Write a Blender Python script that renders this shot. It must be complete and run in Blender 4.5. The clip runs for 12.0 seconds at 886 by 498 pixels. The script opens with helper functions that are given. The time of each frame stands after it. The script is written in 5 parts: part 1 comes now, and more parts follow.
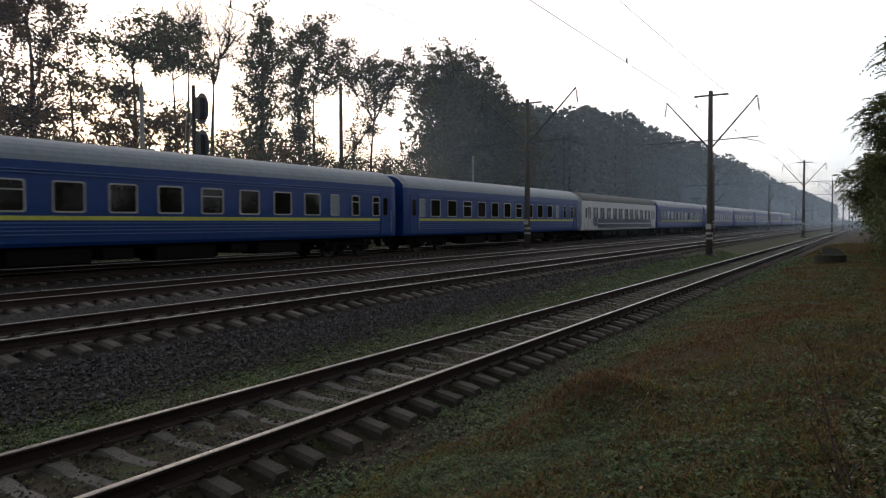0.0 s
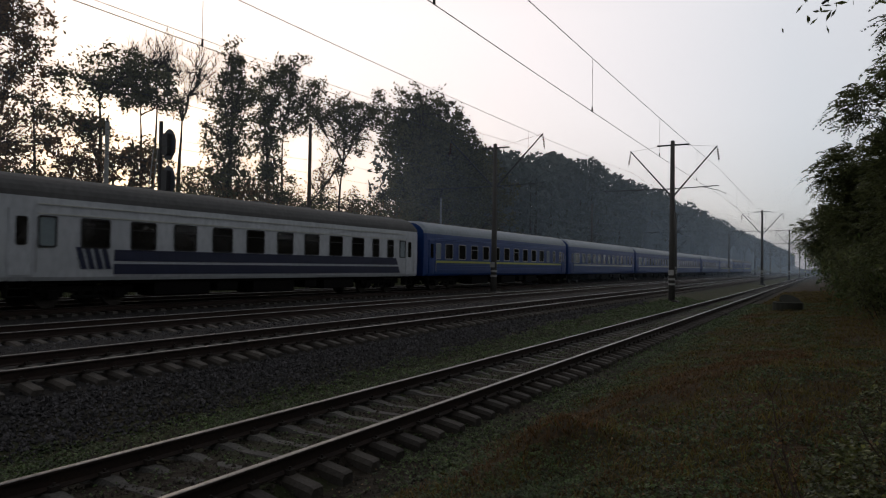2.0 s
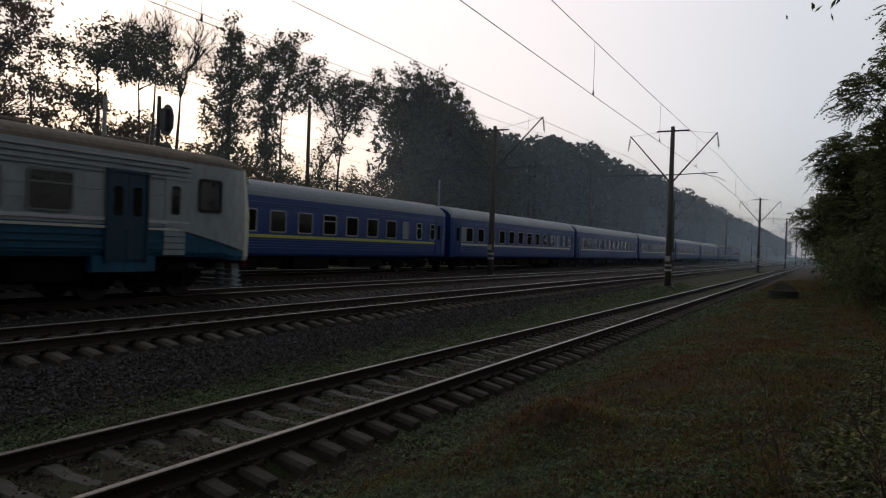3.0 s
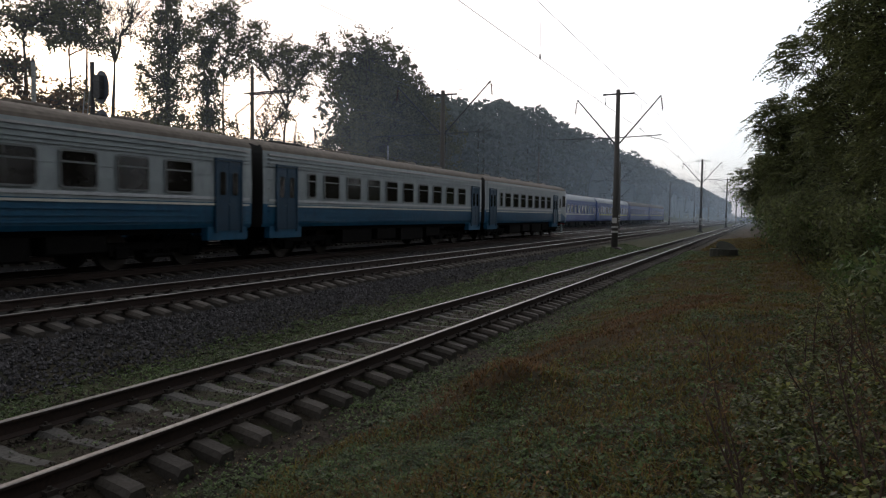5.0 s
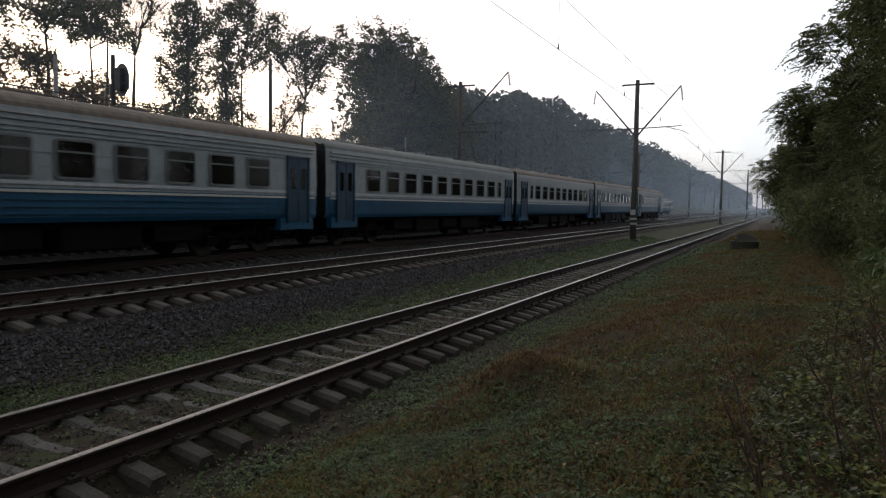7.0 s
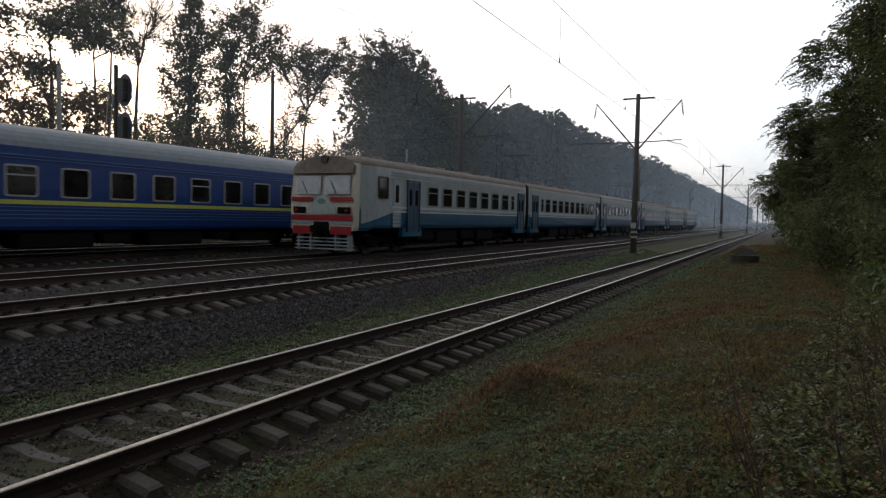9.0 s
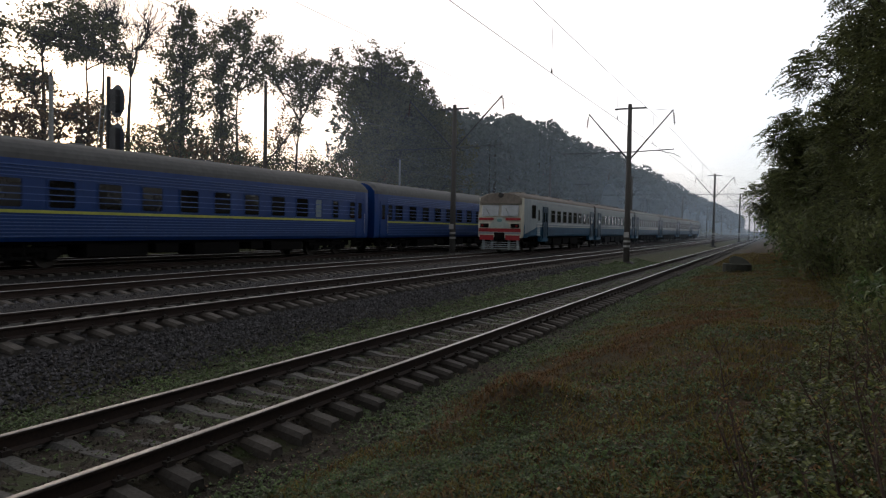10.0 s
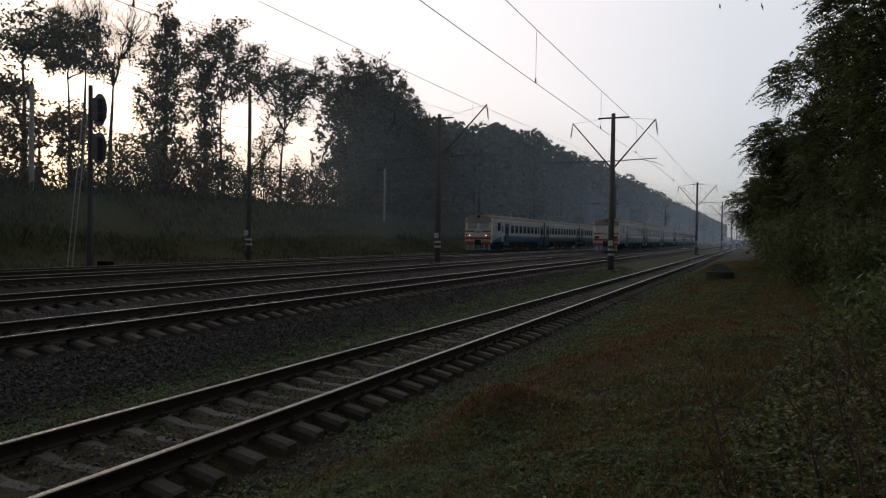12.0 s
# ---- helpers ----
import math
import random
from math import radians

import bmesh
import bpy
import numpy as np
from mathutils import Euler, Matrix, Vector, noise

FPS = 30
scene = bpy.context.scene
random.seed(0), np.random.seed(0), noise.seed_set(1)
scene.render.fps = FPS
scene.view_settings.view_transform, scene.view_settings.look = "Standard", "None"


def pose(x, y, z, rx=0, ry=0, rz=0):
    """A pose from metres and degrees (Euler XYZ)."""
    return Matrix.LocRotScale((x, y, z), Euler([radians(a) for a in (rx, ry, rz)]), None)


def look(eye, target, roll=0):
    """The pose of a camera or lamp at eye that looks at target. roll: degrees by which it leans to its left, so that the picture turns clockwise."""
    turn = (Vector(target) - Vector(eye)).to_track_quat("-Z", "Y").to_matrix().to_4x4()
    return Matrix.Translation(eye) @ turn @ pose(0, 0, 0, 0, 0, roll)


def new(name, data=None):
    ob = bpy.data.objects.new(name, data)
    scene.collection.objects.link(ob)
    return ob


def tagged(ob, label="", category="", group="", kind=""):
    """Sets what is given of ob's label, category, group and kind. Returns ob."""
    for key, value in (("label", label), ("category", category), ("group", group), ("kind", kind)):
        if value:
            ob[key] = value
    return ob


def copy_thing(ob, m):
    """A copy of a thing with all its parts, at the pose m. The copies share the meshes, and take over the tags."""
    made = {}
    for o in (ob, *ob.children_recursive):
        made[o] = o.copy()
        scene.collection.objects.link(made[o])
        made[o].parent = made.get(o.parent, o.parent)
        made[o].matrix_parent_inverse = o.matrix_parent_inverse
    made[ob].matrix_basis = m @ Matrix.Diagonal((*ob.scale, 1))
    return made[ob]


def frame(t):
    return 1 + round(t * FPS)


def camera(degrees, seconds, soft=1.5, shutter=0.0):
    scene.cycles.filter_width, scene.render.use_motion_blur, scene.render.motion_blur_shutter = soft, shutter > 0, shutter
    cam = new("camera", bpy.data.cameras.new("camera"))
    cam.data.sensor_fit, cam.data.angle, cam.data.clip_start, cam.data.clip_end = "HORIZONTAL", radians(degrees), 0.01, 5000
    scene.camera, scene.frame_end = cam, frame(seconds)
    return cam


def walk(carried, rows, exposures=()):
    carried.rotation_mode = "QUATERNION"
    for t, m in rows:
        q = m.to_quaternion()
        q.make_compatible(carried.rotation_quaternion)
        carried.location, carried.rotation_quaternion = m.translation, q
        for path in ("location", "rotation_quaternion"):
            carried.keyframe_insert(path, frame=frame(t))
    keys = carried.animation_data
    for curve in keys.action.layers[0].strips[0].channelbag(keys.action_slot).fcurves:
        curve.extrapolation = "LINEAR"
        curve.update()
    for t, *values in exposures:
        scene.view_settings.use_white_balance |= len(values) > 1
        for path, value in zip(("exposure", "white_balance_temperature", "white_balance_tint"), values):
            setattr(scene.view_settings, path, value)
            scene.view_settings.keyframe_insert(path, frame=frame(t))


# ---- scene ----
cam = camera(65.6, 12.0, soft=1.2, shutter=0.15)

# Held by hand on the trackside bank: seconds, yaw, pitch, roll.
EYE = (0.0, 0.0, 2.3)
TURNS = [
    (0, 31.91, -2.14, 0.23),
    (0.5, 33.26, -2.19, 0.59),
    (1, 34.03, -2.81, 0.35),
    (1.5, 29.27, -1.68, -1.71),
    (2, 29.15, 1.34, -0.83),
    (2.5, 29.66, 0.13, -0.47),
    (3, 28.92, -0.19, -1.96),
    (3.2, 26.49, -1.14, -1.04),
    (5, 24.79, -2.91, -0.75),
    (5.5, 25.68, -3.23, -0.91),
    (6, 25.29, -2.63, -0.78),
    (6.5, 25.71, -2.64, -0.83),
    (7, 26.23, -3.62, -0.77),
    (7.2, 26.11, -3.66, -0.37),
    (8.8, 27.18, -3.17, -1.51),
    (9, 26.28, -2.63, -1.19),
    (9.5, 25.06, -1.78, -1.24),
    (10, 25.73, -1.79, -0.98),
    (10.5, 25.62, -0.66, -0.80),
    (11, 24.26, -0.05, -0.63),
    (11.5, 24.35, -0.72, -0.57),
    (12, 24.49, -1.03, -0.81),
]
# seconds, stops
EXPOSURES = [(0, -0.1), (1, -0.1), (1.5, -0.2), (2, -0.95), (2.5, -0.95), (3, -0.95), (3.4, -0.8), (5, -0.15), (7, -0.15), (9, -0.2), (10.5, -0.25), (11, -0.8), (11.5, -0.9), (12, -0.85)]
walk(cam, [(t, pose(*EYE, 90 + p, r, y)) for t, y, p, r in TURNS], EXPOSURES)

# ---- light: misty dawn, glow low behind the trees ----
world = bpy.data.worlds.new("dawn_sky")
scene.world = world
world.use_nodes = True
wn = world.node_tree
wn.nodes.clear()


def wnode(kind):
    return wn.nodes.new(kind)


w_coord = wnode("ShaderNodeTexCoord")
w_sep = wnode("ShaderNodeSeparateXYZ")
wn.links.new(w_coord.outputs["Generated"], w_sep.inputs[0])
w_ramp = wnode("ShaderNodeValToRGB")
STOPS = ((0.0, (0.36, 0.37, 0.43)), (0.08, (0.455, 0.46, 0.51)), (0.20, (0.565, 0.565, 0.60)), (0.34, (0.635, 0.63, 0.655)),
         (0.55, (0.455, 0.455, 0.465)), (1.0, (0.235, 0.235, 0.24)))
for i, (pos, col) in enumerate(STOPS):
    e = w_ramp.color_ramp.elements[0] if i == 0 else (w_ramp.color_ramp.elements[-1] if i == len(STOPS) - 1 else w_ramp.color_ramp.elements.new(pos))
    e.position, e.color = pos, (*col, 1)
wn.links.new(w_sep.outputs["Z"], w_ramp.inputs[0])
w_dot = wnode("ShaderNodeVectorMath")
w_dot.operation = "DOT_PRODUCT"
GLOW = Vector((-0.80, 0.58, 0.10)).normalized()
w_dot.inputs[1].default_value = GLOW
wn.links.new(w_coord.outputs["Generated"], w_dot.inputs[0])
w_glow = wnode("ShaderNodeValToRGB")
for i, (pos, col) in enumerate(((0.62, (0, 0, 0)), (1.0, (0.35, 0.205, 0.145)))):
    w_glow.color_ramp.elements[i].position, w_glow.color_ramp.elements[i].color = pos, (*col, 1)
wn.links.new(w_dot.outputs["Value"], w_glow.inputs[0])
w_sky = wnode("ShaderNodeTexSky")
w_sky.sky_type, w_sky.sun_disc = "NISHITA", False
w_sky.sun_elevation, w_sky.sun_rotation = radians(9), radians(-54)
w_add = wnode("ShaderNodeMixRGB")
w_add.blend_type = "ADD"
w_add.inputs[0].default_value = 1
wn.links.new(w_ramp.outputs[0], w_add.inputs[1])
wn.links.new(w_glow.outputs[0], w_add.inputs[2])
w_mix = wnode("ShaderNodeMixRGB")
w_mix.blend_type = "ADD"
w_mix.inputs[0].default_value = 0.03
wn.links.new(w_add.outputs[0], w_mix.inputs[1])
wn.links.new(w_sky.outputs[0], w_mix.inputs[2])
w_bg = wnode("ShaderNodeBackground")
w_bg.inputs["Strength"].default_value = 2.0
w_out = wnode("ShaderNodeOutputWorld")
w_side = wnode("ShaderNodeMapRange")
w_side.interpolation_type = "SMOOTHSTEP"
for i, v in ((1, -0.8), (2, 0.95), (3, 0.48), (4, 1.06)):
    w_side.inputs[i].default_value = v
wn.links.new(w_dot.outputs["Value"], w_side.inputs[0])
w_scale = wnode("ShaderNodeVectorMath")
w_scale.operation = "SCALE"
wn.links.new(w_mix.outputs[0], w_scale.inputs[0])
wn.links.new(w_side.outputs[0], w_scale.inputs[3])
wn.links.new(w_scale.outputs[0], w_bg.inputs["Color"])
wn.links.new(w_bg.outputs[0], w_out.inputs["Surface"])

sun = new("sun", bpy.data.lights.new("sun", "SUN"))
sun.data.energy, sun.data.angle, sun.data.color = 0.5, radians(15), (1.0, 0.86, 0.70)
sun.matrix_world = look((-80, 58, 16), (0, 0, 0))


# ---- materials ----
def material(name, base, second=None, rough=0.8, metal=0.0, scale=3.0, fine=40.0, amount=0.5, bump=0.0, bump_dist=0.02,
             dirt=None, dirt_amount=0.0, spec=0.5, stretch=(1, 1, 1), per_object=0.0, per_island=0.0, through_light=0.0):
    """Two scales of noise mix base and second; dirt lies in patches; bump gives relief."""
    m = bpy.data.materials.new(name)
    m.use_nodes = True
    nt = m.node_tree
    b = nt.nodes["Principled BSDF"]
    b.inputs["Roughness"].default_value = rough
    b.inputs["Metallic"].default_value = metal
    b.inputs["Specular IOR Level"].default_value = spec
    second = second or tuple(c * 0.6 for c in base)
    co = nt.nodes.new("ShaderNodeTexCoord")
    mp = nt.nodes.new("ShaderNodeMapping")
    mp.inputs["Scale"].default_value = stretch
    nt.links.new(co.outputs["Object"], mp.inputs[0])

    def noise_at(s, detail):
        n = nt.nodes.new("ShaderNodeTexNoise")
        n.inputs["Scale"].default_value, n.inputs["Detail"].default_value = s, detail
        nt.links.new(mp.outputs[0], n.inputs["Vector"])
        return n

    def sharpen(sock, lo, hi):
        r = nt.nodes.new("ShaderNodeMapRange")
        r.inputs[1].default_value, r.inputs[2].default_value = lo, hi
        nt.links.new(sock, r.inputs[0])
        return r.outputs[0]

    def mix(fac, c1, c2):
        x = nt.nodes.new("ShaderNodeMixRGB")
        for sock, v in ((x.inputs[0], fac), (x.inputs[1], c1), (x.inputs[2], c2)):
            if isinstance(v, (int, float)):
                sock.default_value = v
            elif isinstance(v, tuple):
                sock.default_value = (*v, 1)
            else:
                nt.links.new(v, sock)
        return x.outputs[0]

    big, small = noise_at(scale, 4), noise_at(fine, 5)
    col = mix(sharpen(big.outputs[0], 0.35, 0.65), base, tuple(base[i] + (second[i] - base[i]) * amount for i in range(3)))
    col = mix(sharpen(small.outputs[0], 0.4, 0.68), col, second)
    if dirt:
        col2 = mix(sharpen(noise_at(scale * 0.37, 6).outputs[0], 0.62 - dirt_amount * 0.3, 0.75 - dirt_amount * 0.2), col, dirt)
        col = col2
    for on, sock_name, node_kind in ((per_object, "Random", "ShaderNodeObjectInfo"), (per_island, "Random Per Island", "ShaderNodeNewGeometry")):
        if on:
            rnd = nt.nodes.new(node_kind)
            r = nt.nodes.new("ShaderNodeMapRange")
            r.inputs[3].default_value, r.inputs[4].default_value = 1 - on, 1 + on
            nt.links.new(rnd.outputs[sock_name], r.inputs[0])
            v = nt.nodes.new("ShaderNodeVectorMath")
            v.operation = "SCALE"
            nt.links.new(col, v.inputs[0])
            nt.links.new(r.outputs[0], v.inputs[3])
            col = v.outputs[0]
    nt.links.new(col, b.inputs["Base Color"])
    if through_light:
        tr = nt.nodes.new("ShaderNodeBsdfTranslucent")
        nt.links.new(col, tr.inputs["Color"])
        mx = nt.nodes.new("ShaderNodeMixShader")
        mx.inputs[0].default_value = through_light
        nt.links.new(b.outputs[0], mx.inputs[1])
        nt.links.new(tr.outputs[0], mx.inputs[2])
        nt.links.new(mx.outputs[0], nt.nodes["Material Output"].inputs["Surface"])
    if bump:
        bp = nt.nodes.new("ShaderNodeBump")
        bp.inputs["Strength"].default_value, bp.inputs["Distance"].default_value = bump, bump_dist
        nt.links.new(small.outputs[0], bp.inputs["Height"])
        nt.links.new(bp.outputs[0], b.inputs["Normal"])
    return m


def glowing(name, colour, strength):
    m = bpy.data.materials.new(name)
    m.use_nodes = True
    b = m.node_tree.nodes["Principled BSDF"]
    b.inputs["Base Color"].default_value = (*colour, 1)
    b.inputs["Emission Color"].default_value = (*colour, 1)
    b.inputs["Emission Strength"].default_value = strength
    return m


M_RAIL_TOP = material("polished_rail_head", (0.30, 0.29, 0.28), (0.16, 0.145, 0.135), rough=0.36, metal=0.9, scale=1.5, fine=30)
M_RAIL = material("rusty_rail", (0.034, 0.018, 0.012), (0.018, 0.010, 0.008), rough=0.85, scale=2, fine=25, bump=0.3, bump_dist=0.005)
M_SLEEPER = material("weathered_concrete", (0.104, 0.099, 0.090), (0.044, 0.041, 0.036), rough=0.9, scale=2.5, fine=35, bump=0.5, bump_dist=0.01,
                     dirt=(0.045, 0.033, 0.025), dirt_amount=0.6, per_object=0.3)
M_CLIP = material("dark_iron_fastening", (0.04, 0.03, 0.025), rough=0.8)
M_STONE = material("ballast_stone", (0.070, 0.066, 0.070), (0.028, 0.026, 0.029), rough=0.9, scale=6, fine=30, per_island=0.9)
M_CONCRETE = material("mast_concrete", (0.10, 0.095, 0.09), (0.06, 0.055, 0.05), rough=0.9, scale=0.9, fine=20, bump=0.3, bump_dist=0.01)
M_STEEL = material("dark_painted_steel", (0.035, 0.036, 0.04), (0.02, 0.02, 0.022), rough=0.6, scale=3, fine=20)
M_WIRE = material("copper_wire_dull", (0.05, 0.05, 0.05), rough=0.6, metal=0.4)
M_PORCELAIN = material("brown_porcelain", (0.10, 0.05, 0.03), rough=0.25)
M_WHITE = material("white_paint_worn", (0.42, 0.42, 0.4), (0.26, 0.25, 0.24), rough=0.7, scale=4)
M_BARK = material("dark_bark", (0.045, 0.036, 0.028), (0.02, 0.016, 0.012), rough=0.95, scale=2, fine=14, bump=0.8, bump_dist=0.03, stretch=(1, 1, 0.3))
M_LEAF = material("oak_leaf", (0.115, 0.112, 0.05), (0.08, 0.078, 0.036), rough=0.7, scale=0.4, fine=3, per_island=0.5, through_light=0.5)
M_LEAF_B = material("autumn_leaf", (0.19, 0.11, 0.05), (0.12, 0.075, 0.036), rough=0.7, scale=0.4, fine=3, per_island=0.5, through_light=0.5)
M_LEAF_R = material("acacia_leaf", (0.112, 0.128, 0.050), (0.070, 0.082, 0.032), rough=0.65, scale=0.5, fine=3, per_island=0.5, through_light=0.5)
# distance haze is put into this leaf colour: paler and bluer than the oak leaf
M_FAR = material("hazed_far_wood_leaf", (0.12, 0.14, 0.13), (0.095, 0.115, 0.105), rough=0.9, scale=0.08, fine=0.6, per_island=0.2, through_light=0.35)
M_WEED = material("weed_leaf", (0.096, 0.152, 0.044), (0.038, 0.058, 0.018), rough=0.5, spec=0.4, scale=0.8, fine=5, per_island=0.55, through_light=0.35)
M_GRASS = material("grass_blade", (0.140, 0.126, 0.028), (0.118, 0.088, 0.026), rough=0.8, spec=0.25, scale=0.5, fine=3, per_island=0.5, through_light=0.35)
M_DRY = material("dry_grass_blade", (0.155, 0.086, 0.036), (0.098, 0.056, 0.026), rough=0.85, spec=0.25, scale=0.5, fine=3, per_island=0.5, through_light=0.35)
M_BANK = material("bank_grass", (0.078, 0.100, 0.046), (0.092, 0.082, 0.046), rough=0.9, scale=0.3, fine=2, per_island=0.5, through_light=0.35)


# ---- helpers for shapes ----
class Shape:
    """Collects vertices and faces of one mesh."""

    def __init__(self):
        self.v, self.f = [], []

    def box(self, x0, x1, y0, y1, z0, z1, c=0.0):
        """A box; c chamfers its four edges along y."""
        if c:
            ring = [(x0 + c, z0), (x1 - c, z0), (x1, z0 + c), (x1, z1 - c), (x1 - c, z1), (x0 + c, z1), (x0, z1 - c), (x0, z0 + c)]
        else:
            ring = [(x0, z0), (x1, z0), (x1, z1), (x0, z1)]
        return self.prism(ring, y0, y1)

    def prism(self, ring, y0, y1):
        """An (x, z) outline pushed along y."""
        n, k = len(ring), len(self.v)
        self.v += [(x, y0, z) for x, z in ring] + [(x, y1, z) for x, z in ring]
        self.f += [(k + n + i, k + n + (i + 1) % n, k + (i + 1) % n, k + i) for i in range(n)]
        self.f += [tuple(range(k, k + n)), tuple(range(k + 2 * n - 1, k + n - 1, -1))]
        return self

    def loft(self, rings, closed=True, caps=True):
        """Rings of equal length, joined one after another."""
        n, k = len(rings[0]), len(self.v)
        for r in rings:
            self.v += [tuple(p) for p in r]
        for j in range(len(rings) - 1):
            for i in range(n if closed else n - 1):
                a, b = k + j * n + i, k + j * n + (i + 1) % n
                self.f.append((a, b, b + n, a + n))
        if caps:
            self.f.append(tuple(range(k + n - 1, k - 1, -1)))
            self.f.append(tuple(range(k + (len(rings) - 1) * n, k + len(rings) * n)))
        return self

    def tube(self, p, q, r0, r1=None, n=6):
        p, q = Vector(p), Vector(q)
        r1 = r0 if r1 is None else r1
        d = (q - p).normalized()
        u = d.orthogonal().normalized()
        w = d.cross(u)
        rings = []
        for c, r in ((p, r0), (q, r1)):
            rings.append([c + (u * math.cos(2 * math.pi * i / n) + w * math.sin(2 * math.pi * i / n)) * r for i in range(n)])
        return self.loft(rings)

    def quad(self, a, b, c, d):
        k = len(self.v)
        self.v += [tuple(a), tuple(b), tuple(c), tuple(d)]
        self.f.append((k, k + 1, k + 2, k + 3))

    def wheel(self, x0, x1, y, z, r, n=16):
        return self.tube((x0, y, z), (x1, y, z), r, r, n)

    def mesh(self, name, mats, smooth=False, pick=None):
        me = bpy.data.meshes.new(name)
        me.from_pydata(self.v, [], self.f)
        for m in mats if isinstance(mats, (list, tuple)) else [mats]:
            me.materials.append(m)
        if pick:
            for poly in me.polygons:
                poly.material_index = pick(poly)
        if smooth:
            me.polygons.foreach_set("use_smooth", [True] * len(me.polygons))
        me.update()
        return me


def thing(name, m, label, category, group="", kind=""):
    """An empty at a thing's base."""
    ob = new(name)
    ob.matrix_basis = m
    return tagged(ob, label, category, group, kind)


def part(name, shape, mat, parent=None, label="", smooth=False, m=None, pick=None):
    me = shape.mesh(name, mat, smooth, pick) if isinstance(shape, Shape) else shape
    ob = new(name, me)
    if parent:
        ob.parent = parent
    if m is not None:
        ob.matrix_basis = m
    return tagged(ob, label)


rng = random.Random(7)
UP = Vector((0, 0, 1))

# ---- plan, metres: x across the tracks, y along them ----
SIDING, LINE_A, LINE_B, LINE_C, LINE_D = -5.95, -11.08, -16.35, -23.0, -27.2
HEAD_SIDING, HEAD_MAIN = 0.20, 0.70
GAUGE = 1.59


def smooth_step(a, b, x):
    t = min(1, max(0, (x - a) / (b - a)))
    return t * t * (3 - 2 * t)


def ground_z(x, y):
    """Height of the ground."""
    if x < -31:
        z = 0.42 + 4.5 * smooth_step(-31.5, -41, x) + 0.02 * max(0, -44 - x)
        z += 0.35 * noise.noise((x * 0.15, y * 0.08, 3)) * smooth_step(-31, -36, x)
    elif x < -9.75:
        z = 0.43 - 0.06 * smooth_step(-10.4, -10.1, x)
    elif x < -8.1:
        z = 0.37 - 0.43 * (x + 9.75) / 1.65
    elif x < -4.2:
        z = -0.06 + 0.028 * (1 - smooth_step(0.5, 0.75, abs(x - SIDING))) - 0.11 * smooth_step(-5.12, -4.85, x)
    else:
        near = 1 - smooth_step(9, 24, y)
        foot = 1.0 + 1.0 * smooth_step(6, 20, y)
        z = -0.17 + 0.81 * near * smooth_step(-4.3, -0.2, x) + 0.11 * (1 - near) * smooth_step(-4.2, -2.5, x) + 0.30 * (1 - near) * smooth_step(-3.5, 2, x)
        z += 2.6 * smooth_step(foot, foot + 6.5, x) + 0.03 * max(0, x - 8)
        z += 0.50 * math.exp(-((x + 2.65) ** 2) / 0.42 - ((y - 7.3) ** 2) / 0.9)
        z += 0.16 * math.exp(-((x + 2.4) ** 2) / 0.7 - ((y - 10.8) ** 2) / 1.6)
        z += 0.10 * math.exp(-((x + 1.9) ** 2) / 1.5 - ((y - 13.5) ** 2) / 5)
        z += (0.07 * noise.noise((x * 0.8, y * 0.5, 1)) + 0.05 * noise.noise((x * 2.3, y * 1.7, 4))) * smooth_step(-4.4, -3.0, x)
    return z + 0.015 * noise.noise((x * 2.1, y * 2.1, 0))


